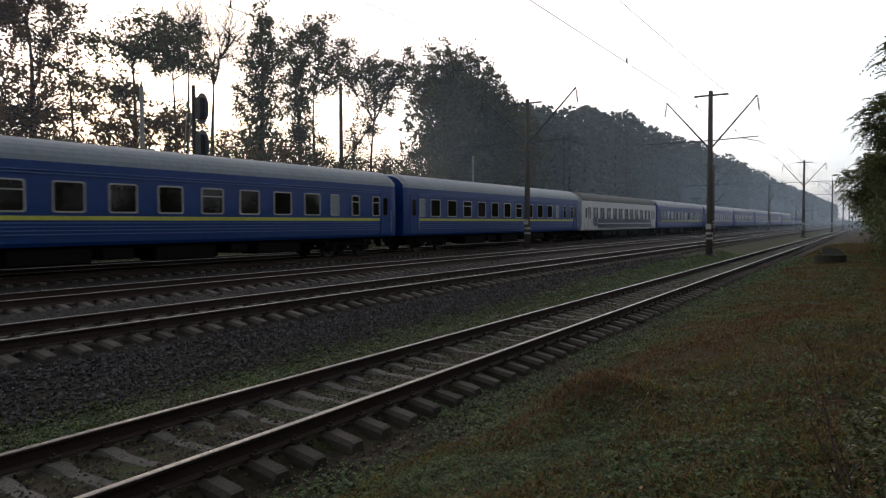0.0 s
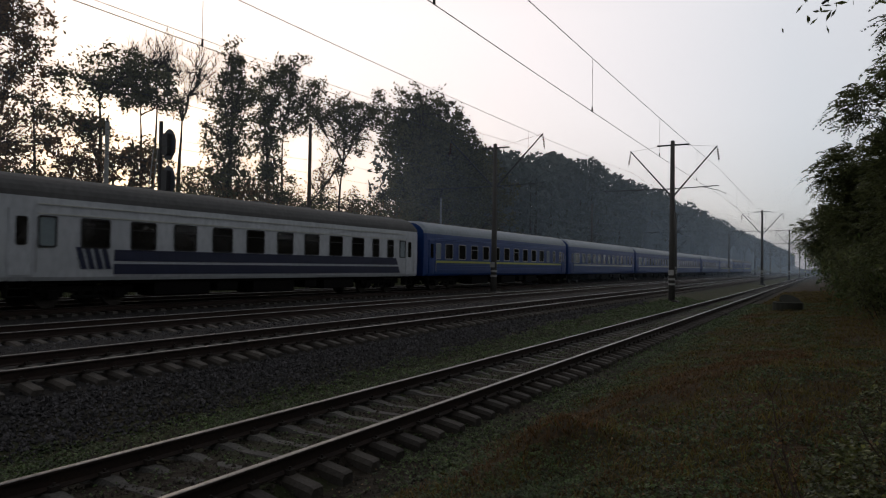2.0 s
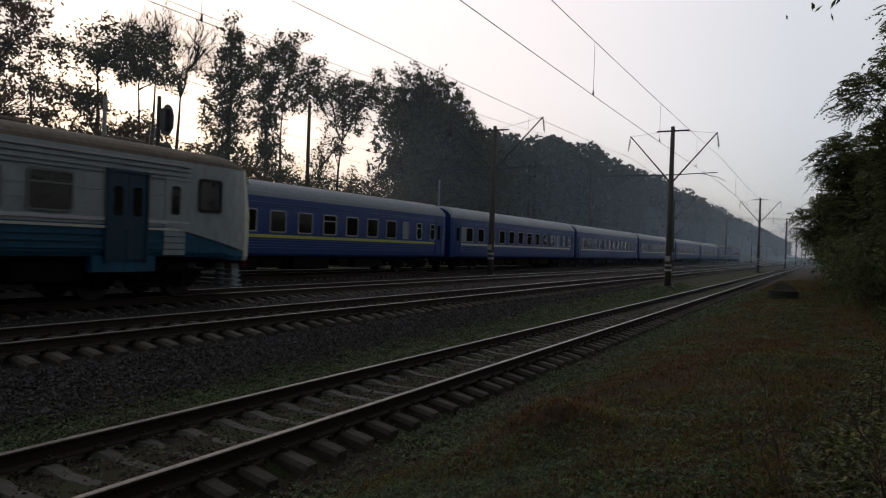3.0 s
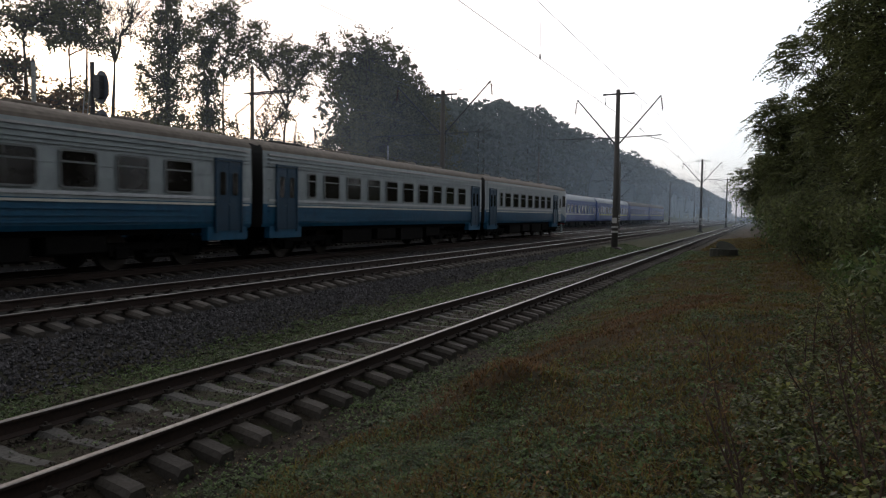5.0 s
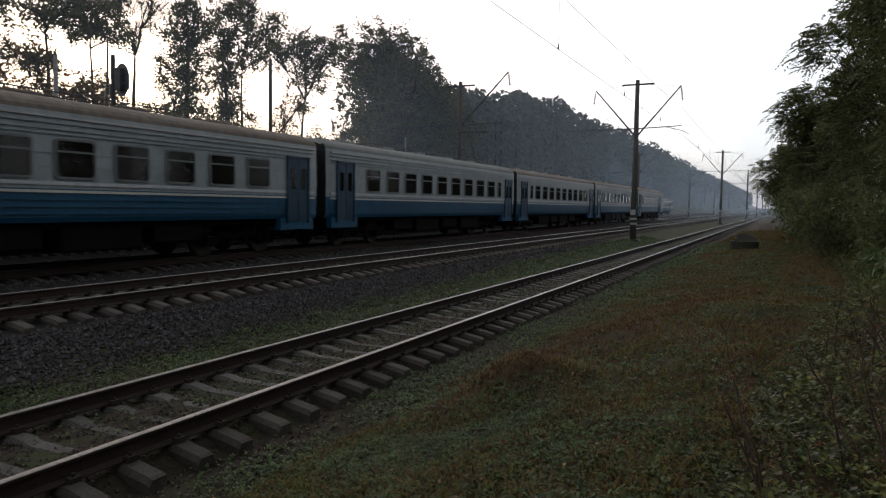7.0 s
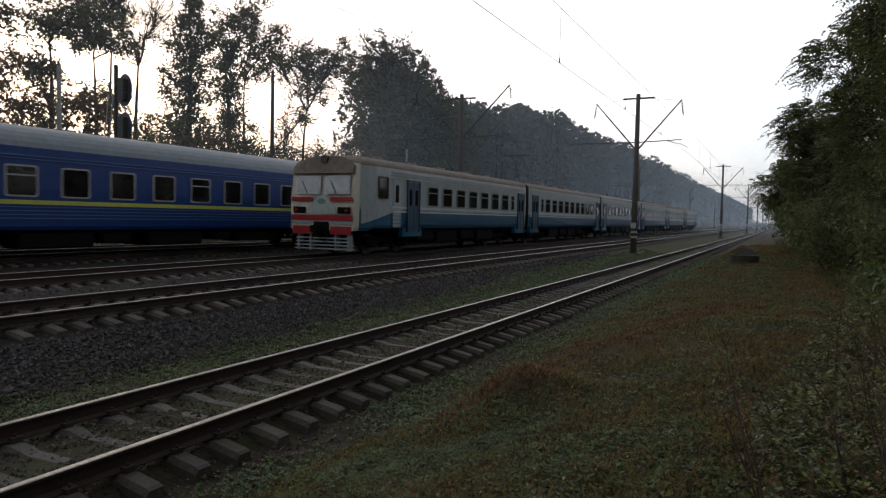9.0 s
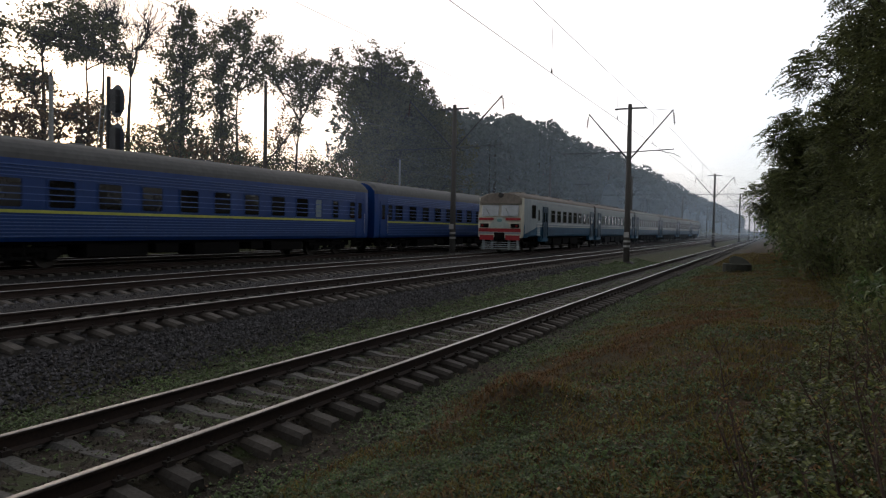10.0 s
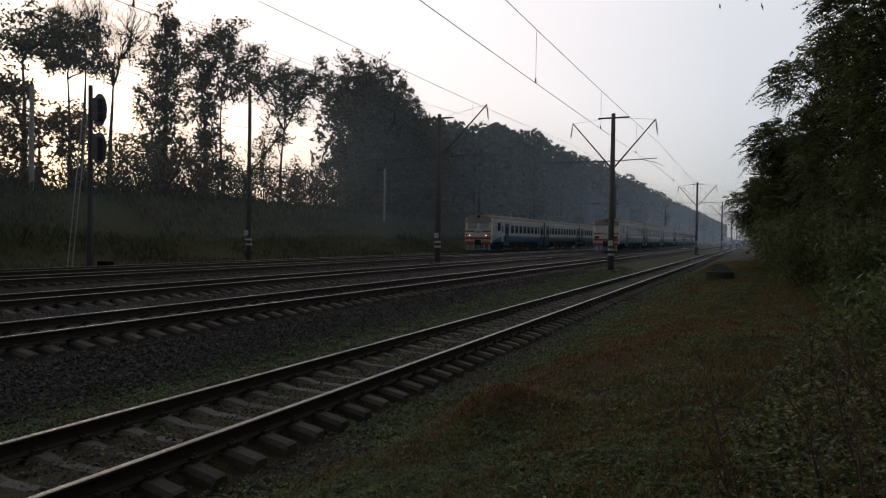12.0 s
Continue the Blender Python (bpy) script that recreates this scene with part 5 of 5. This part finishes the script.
scatter("trackside_weeds", M_WEED, "low green weeds between and beside the tracks", "weeds", fill_weeds)


def blade(s, x, y, z, h, rnd, lean=0.6):
    a = rnd.uniform(0, 6.283)
    dx, dy = math.cos(a) * h * lean * rnd.uniform(0.3, 1.2), math.sin(a) * h * lean * rnd.uniform(0.3, 1.2)
    w = 0.003 + h * 0.05
    px, py = -math.sin(a) * w, math.cos(a) * w
    k = len(s.v)
    s.v += [(x - px, y - py, z - 0.01), (x + px, y + py, z - 0.01), (x + dx * 0.4 + px * 0.7, y + dy * 0.4 + py * 0.7, z + h * 0.65), (x + dx * 0.4 - px * 0.7, y + dy * 0.4 - py * 0.7, z + h * 0.65), (x + dx, y + dy, z + h * 0.85)]
    s.f += [(k, k + 1, k + 2, k + 3), (k + 3, k + 2, k + 4)]


def grass_fill(dry):
    def fill(s):
        rnd = random.Random(81 if dry else 82)
        for _ in range(150000):
            x, y = rnd.uniform(-4.0, 3.2), 2.4 + 80 * rnd.random() ** 2.6
            if is_dry(x, y) != dry and rnd.random() > 0.2:
                continue
            blade(s, x, y, ground_z(x, y), rnd.uniform(0.02, 0.05) * (0.6 + 1.1 * max(0, 0.5 + patch(x, y, 1.7, 21))) * (1.25 if dry else 1.0) * (1 + 0.02 * y), rnd, 1.9)
    return fill


scatter("green_grass", M_GRASS, "short dull green grass on the path verge", "grass", grass_fill(False))
scatter("dry_grass", M_DRY, "reddish brown dry grass on the verge and mound", "grass", grass_fill(True))


def fill_bank(s):
    rnd = random.Random(83)
    for _ in range(60000):
        x, y = rnd.uniform(-42, -31), rnd.uniform(12, 110)
        h = rnd.uniform(0.12, 0.42) * (0.5 + 1.2 * max(0, 0.5 + patch(x, y, 0.3, 15))) * (1.7 if x < -40 else 1)
        blade(s, x, y, ground_z(x, y), h, rnd, 1.4)


scatter("bank_grass", M_BANK, "tall brown and green grass on the far cutting slope", "grass", fill_bank)


def bank_edge(y):
    """Where the undergrowth of the near bank begins."""
    return min(1.7, -0.15 + 0.11 * (y - 5.5)) + 0.35 * patch(0, y, 0.9, 12)


def fill_brambles(s):
    rnd = random.Random(85)
    for _ in range(9500):
        x, y = rnd.uniform(-0.4, 4.5), 3.4 + 28 * rnd.random() ** 1.6
        inside = x - bank_edge(y)
        if inside > 0.15 and patch(x, y, 0.8, 31) > rnd.uniform(-0.35, 0.3):
            weed(s, x, y, ground_z(x, y) + rnd.uniform(0, min(0.5, 0.1 + 0.35 * inside)), rnd.uniform(0.020, 0.045) + 0.002 * y, rnd, 5)


M_BRAMBLE = material("yellowing_bramble_leaf", (0.19, 0.19, 0.045), (0.10, 0.12, 0.034), rough=0.55, spec=0.3, scale=0.8, fine=5, per_island=0.6, through_light=0.35)
scatter("brambles", M_BRAMBLE, "yellowing broad bramble leaves on the near bank", "undergrowth", fill_brambles)


def fill_nettles(s):
    rnd = random.Random(84)
    for _ in range(26000):
        x, y = rnd.uniform(-0.4, 5.0), 3.4 + 30 * rnd.random() ** 1.6
        inside = x - bank_edge(y)
        if inside < 0 or patch(x, y, 1.3, 3) < rnd.uniform(-0.7, -0.1):
            continue
        weed(s, x, y, ground_z(x, y) + rnd.uniform(0, min(0.4, 0.06 + 0.3 * inside)), rnd.uniform(0.016, 0.042) + 0.0015 * y, rnd, 7)


M_NETTLE = material("nettle_leaf", (0.125, 0.142, 0.044), (0.052, 0.058, 0.020), rough=0.5, spec=0.4, scale=0.8, fine=5, per_island=0.6, through_light=0.35)
scatter("undergrowth", M_NETTLE, "tangled nettles and brambles on the near bank", "undergrowth", fill_nettles)


def fill_litter(s):
    rnd = random.Random(86)
    for _ in range(4200):
        x, y = rnd.uniform(-4.8, 2.6), 2.6 + 22 * rnd.random() ** 1.6
        weed(s, x, y, ground_z(x, y) + 0.015, rnd.uniform(0.018, 0.036), rnd, 1)


M_LITTER = material("fallen_leaf", (0.26, 0.17, 0.085), (0.15, 0.095, 0.05), rough=0.8, scale=0.7, fine=4, per_island=0.6)
scatter("fallen_leaves", M_LITTER, "small tan fallen leaves on the grass", "fallen leaves", fill_litter)


# ---- dry stalks by the path ----
M_STALK = material("reddish_dry_stem", (0.085, 0.052, 0.036), (0.05, 0.032, 0.024), rough=0.8)


def stalk(x, y, h, seed):
    rnd = random.Random(seed)
    t = thing("dry_weed_stalk", pose(x, y, ground_z(x, y)), "thin bare reddish weed stalk with small side twigs", "dry stalk", "dry stalks by the path")
    s = Shape()
    pts, d = limb(s, (0, 0, -0.03), (rnd.uniform(-0.7, 0.1), rnd.uniform(-0.3, 0.3), 1), h, 0.011, rnd, bend=0.12, n=5)
    lf = Shape()
    for p in pts[1:]:
        for _ in range(3):
            tw = Shape()
            q, _ = limb(tw, p, (rnd.uniform(-1, 1), rnd.uniform(-1, 1), 0.8), h * 0.16, 0.004, rnd, n=2)
            part("twig", tw, M_STALK, t)
            leaf_cloud(lf, q[-1], 0.03, 3, 0.03, rnd)
    part("stem", s, M_STALK, t)
    part("withered_leaves", lf, M_LEAF_B, t)


_r = random.Random(91)
for i in range(34):
    yy = 3.6 + 5.5 * _r.random() ** 1.4
    stalk(0.10 * yy + _r.uniform(-0.55, 0.75), yy, _r.uniform(0.45, 1.0), 300 + i)


# ---- signal, poles, well ----
M_BOARD = material("blue_grey_board_paint", (0.060, 0.072, 0.095), (0.040, 0.048, 0.064), rough=0.5, scale=2, fine=12)
M_POST = material("pale_concrete_post", (0.30, 0.30, 0.28), (0.20, 0.20, 0.19), rough=0.85, scale=1.2, fine=18)
def signal():
    t = thing("railway_signal", pose(-29.6, 23.4, 0.42), "dark colour light signal seen from behind, with two round backboards", "railway signal")
    h = 9.0
    part("mast", Shape().tube((0, 0, -0.3), (0, 0, h), 0.14, 0.10, 12), M_STEEL, t)
    for z in (7.75, 5.9):
        b = Shape()
        n = 18
        out = [(0.62 + 0.0 + 0.50 * math.cos(2 * math.pi * i / n), 0.80 * math.sin(2 * math.pi * i / n)) for i in range(n)]
        b.loft([[(x, dy, z + zz) for x, zz in out] for dy in (-0.02, 0.02)])
        hd = part("backboard", b, M_BOARD, t, "oval dark grey backboard")
        box = Shape().box(0.42, 0.82, -0.28, -0.02, z - 0.55, z + 0.55, 0.05)
        part("lamp_case", box, M_STEEL, hd)
        for dz in (-0.28, 0.28):
            part("hood", Shape().tube((0.62, 0.02, z + dz), (0.62, 0.32, z + dz), 0.14, 0.13, 10), M_STEEL, hd)
        part("bracket", Shape().box(0.0, 0.5, -0.06, 0.06, z + 0.3, z + 0.38).box(0.0, 0.5, -0.06, 0.06, z - 0.38, z - 0.3), M_STEEL, t)
    foot, head = Vector((-1.05, -0.3, 0)), Vector((-0.25, -0.1, 7.6))
    for dx in (-0.17, 0.17):
        part("ladder_rail", Shape().tube(foot + Vector((dx, 0, 0)), head + Vector((dx, 0, 0)), 0.03, 0.03, 5), M_POST, t)
    for i in range(22):
        p = foot.lerp(head, (i + 0.5) / 22)
        part("rung", once(("rung",), lambda: Shape().tube((-0.17, 0, 0), (0.17, 0, 0), 0.014, 0.014, 4).mesh("rung", M_POST)), None, t, m=pose(*p))
    # plain dark box added for an unidentified dark thing beside the mast
    part("base_cabinet", Shape().box(-0.1, 0.6, 0.5, 0.9, -0.1, 0.42, 0.05), M_UNDER, t)


signal()


def lamp_post(az, x, top, label, r=0.14):
    p = at_azimuth(az, x)
    t = thing("concrete_post", pose(*p), label, "post")
    part("post", Shape().tube((0, 0, -0.5), (0, 0, top - p[2]), r, r * 0.8, 10), M_POST, t)
    part("cap", Shape().tube((0, 0, top - p[2]), (0, 0, top - p[2] + 0.12), r * 0.95, r * 0.5, 10), M_STEEL, t)
    return t


lamp_post(-55.4, -40.5, 11.2, "pale grey concrete lamp post on the bank", 0.16)
lamp_post(-29.4, -38.0, 9.8, "pale slim post on the cutting slope", 0.13)


M_WELL = material("mossy_dark_concrete", (0.042, 0.042, 0.032), (0.020, 0.022, 0.014), rough=0.95, scale=3, fine=18, bump=0.5, bump_dist=0.02)


def well():
    """A low concrete inspection well with a broken lid."""
    x, y = -1.9, 43.5
    t = thing("inspection_well", pose(x, y, ground_z(x, y)), "low dark concrete inspection well with a flat lid", "well")
    n = 16
    ring = Shape()
    ring.loft([[(r * math.cos(2 * math.pi * i / n), r * math.sin(2 * math.pi * i / n), z) for i in range(n)] for r, z in ((0.80, -0.2), (0.78, 0.46), (0.66, 0.50), (0.64, 0.1))])
    part("ring", ring, M_WELL, t)
    part("lid", Shape().tube((0.12, 0.05, 0.47), (0.16, 0, 0.56), 0.62, 0.60, n), M_WELL, t, "cracked flat lid")


well()


# ---- mist: flat see-through sheets that stand in for haze ----
def haze_sheet_material(name, density, grow=None):
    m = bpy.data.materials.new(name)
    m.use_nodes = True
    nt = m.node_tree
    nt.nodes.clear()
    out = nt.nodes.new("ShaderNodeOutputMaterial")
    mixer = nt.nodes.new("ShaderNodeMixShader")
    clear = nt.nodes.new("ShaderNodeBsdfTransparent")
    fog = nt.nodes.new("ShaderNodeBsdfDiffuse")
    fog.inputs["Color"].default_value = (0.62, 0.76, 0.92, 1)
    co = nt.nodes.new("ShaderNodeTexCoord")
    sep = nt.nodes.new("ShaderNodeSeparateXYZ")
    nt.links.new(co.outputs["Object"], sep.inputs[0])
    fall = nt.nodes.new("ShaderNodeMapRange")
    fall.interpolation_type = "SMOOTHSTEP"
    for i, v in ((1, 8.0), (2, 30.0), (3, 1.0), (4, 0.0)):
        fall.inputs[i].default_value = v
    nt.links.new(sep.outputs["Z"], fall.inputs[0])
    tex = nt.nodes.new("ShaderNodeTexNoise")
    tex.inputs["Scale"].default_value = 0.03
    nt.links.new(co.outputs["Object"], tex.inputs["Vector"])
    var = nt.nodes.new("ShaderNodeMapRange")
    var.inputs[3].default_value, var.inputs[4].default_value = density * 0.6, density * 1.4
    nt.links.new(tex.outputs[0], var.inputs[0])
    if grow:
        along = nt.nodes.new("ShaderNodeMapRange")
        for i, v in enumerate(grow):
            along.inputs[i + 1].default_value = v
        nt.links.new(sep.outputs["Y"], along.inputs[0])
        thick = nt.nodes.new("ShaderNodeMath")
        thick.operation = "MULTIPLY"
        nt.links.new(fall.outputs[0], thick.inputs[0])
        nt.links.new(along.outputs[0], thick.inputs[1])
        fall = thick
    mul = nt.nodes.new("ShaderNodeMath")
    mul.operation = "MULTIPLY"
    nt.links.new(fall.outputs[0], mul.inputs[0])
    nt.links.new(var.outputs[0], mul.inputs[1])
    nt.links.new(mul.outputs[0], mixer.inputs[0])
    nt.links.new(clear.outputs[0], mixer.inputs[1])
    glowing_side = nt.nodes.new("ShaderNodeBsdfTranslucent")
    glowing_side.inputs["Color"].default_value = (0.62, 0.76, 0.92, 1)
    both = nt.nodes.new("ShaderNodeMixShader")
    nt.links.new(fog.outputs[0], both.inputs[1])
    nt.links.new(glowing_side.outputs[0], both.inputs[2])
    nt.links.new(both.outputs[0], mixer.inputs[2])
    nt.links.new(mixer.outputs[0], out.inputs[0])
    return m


# upright flat sheets across the line; each pales everything beyond it
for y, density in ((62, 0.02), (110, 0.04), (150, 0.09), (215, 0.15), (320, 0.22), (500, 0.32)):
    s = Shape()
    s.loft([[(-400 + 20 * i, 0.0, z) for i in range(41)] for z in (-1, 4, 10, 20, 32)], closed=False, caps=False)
    ob = part("mist_bank", s, haze_sheet_material("haze_sheet_paint", density), m=pose(0, y, 0))
    tagged(ob, "flat see-through sheet across the line, standing in for morning haze", "mist", "mist banks", "stuff")
# one sheet along the bank, behind the trains, pales the trees and far wood
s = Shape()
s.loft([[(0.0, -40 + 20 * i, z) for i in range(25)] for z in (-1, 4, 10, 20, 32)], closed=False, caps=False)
ob = part("mist_bank", s, haze_sheet_material("haze_sheet_paint", 0.30, (25.0, 165.0, 0.22, 1.0)), m=pose(-35.5, 0, 0))
tagged(ob, "flat see-through sheet before the trees, standing in for morning haze", "mist", "mist banks", "stuff")


# ---- what moves ----
def motions():
    # rear end of the leaving commuter train: seconds, metres along the line
    rear = [(0, -164.6), (2.8, -107.0), (3.2, -98.9), (5.5, -50.75), (6.5, -29.9), (8.8, 17.95), (9.5, 32.1), (10.5, 52.4), (11.5, 72.5), (12, 82.6)]
    for i, c in enumerate(reversed(leaving)):
        rows = [(t, pose(LINE_B, y + CAR * (i + 0.5), HEAD_MAIN, 0, 0, 180 if i in (0, 2) else 0)) for t, y in rear]
        walk(c, rows)
    # rear end of the white coach, which the others keep their distance to
    white = [(0, 82.1), (6, -57.1), (12, -196.3)]
    for i, c in enumerate(coaches):
        lengths = [COACH[k] for k in STYLES]
        middle = (sum(lengths[3:i]) if i > 2 else -sum(lengths[i:3])) + lengths[i] / 2
        walk(c, [(t, pose(LINE_C, y + middle, HEAD_MAIN)) for t, y in white])


motions()
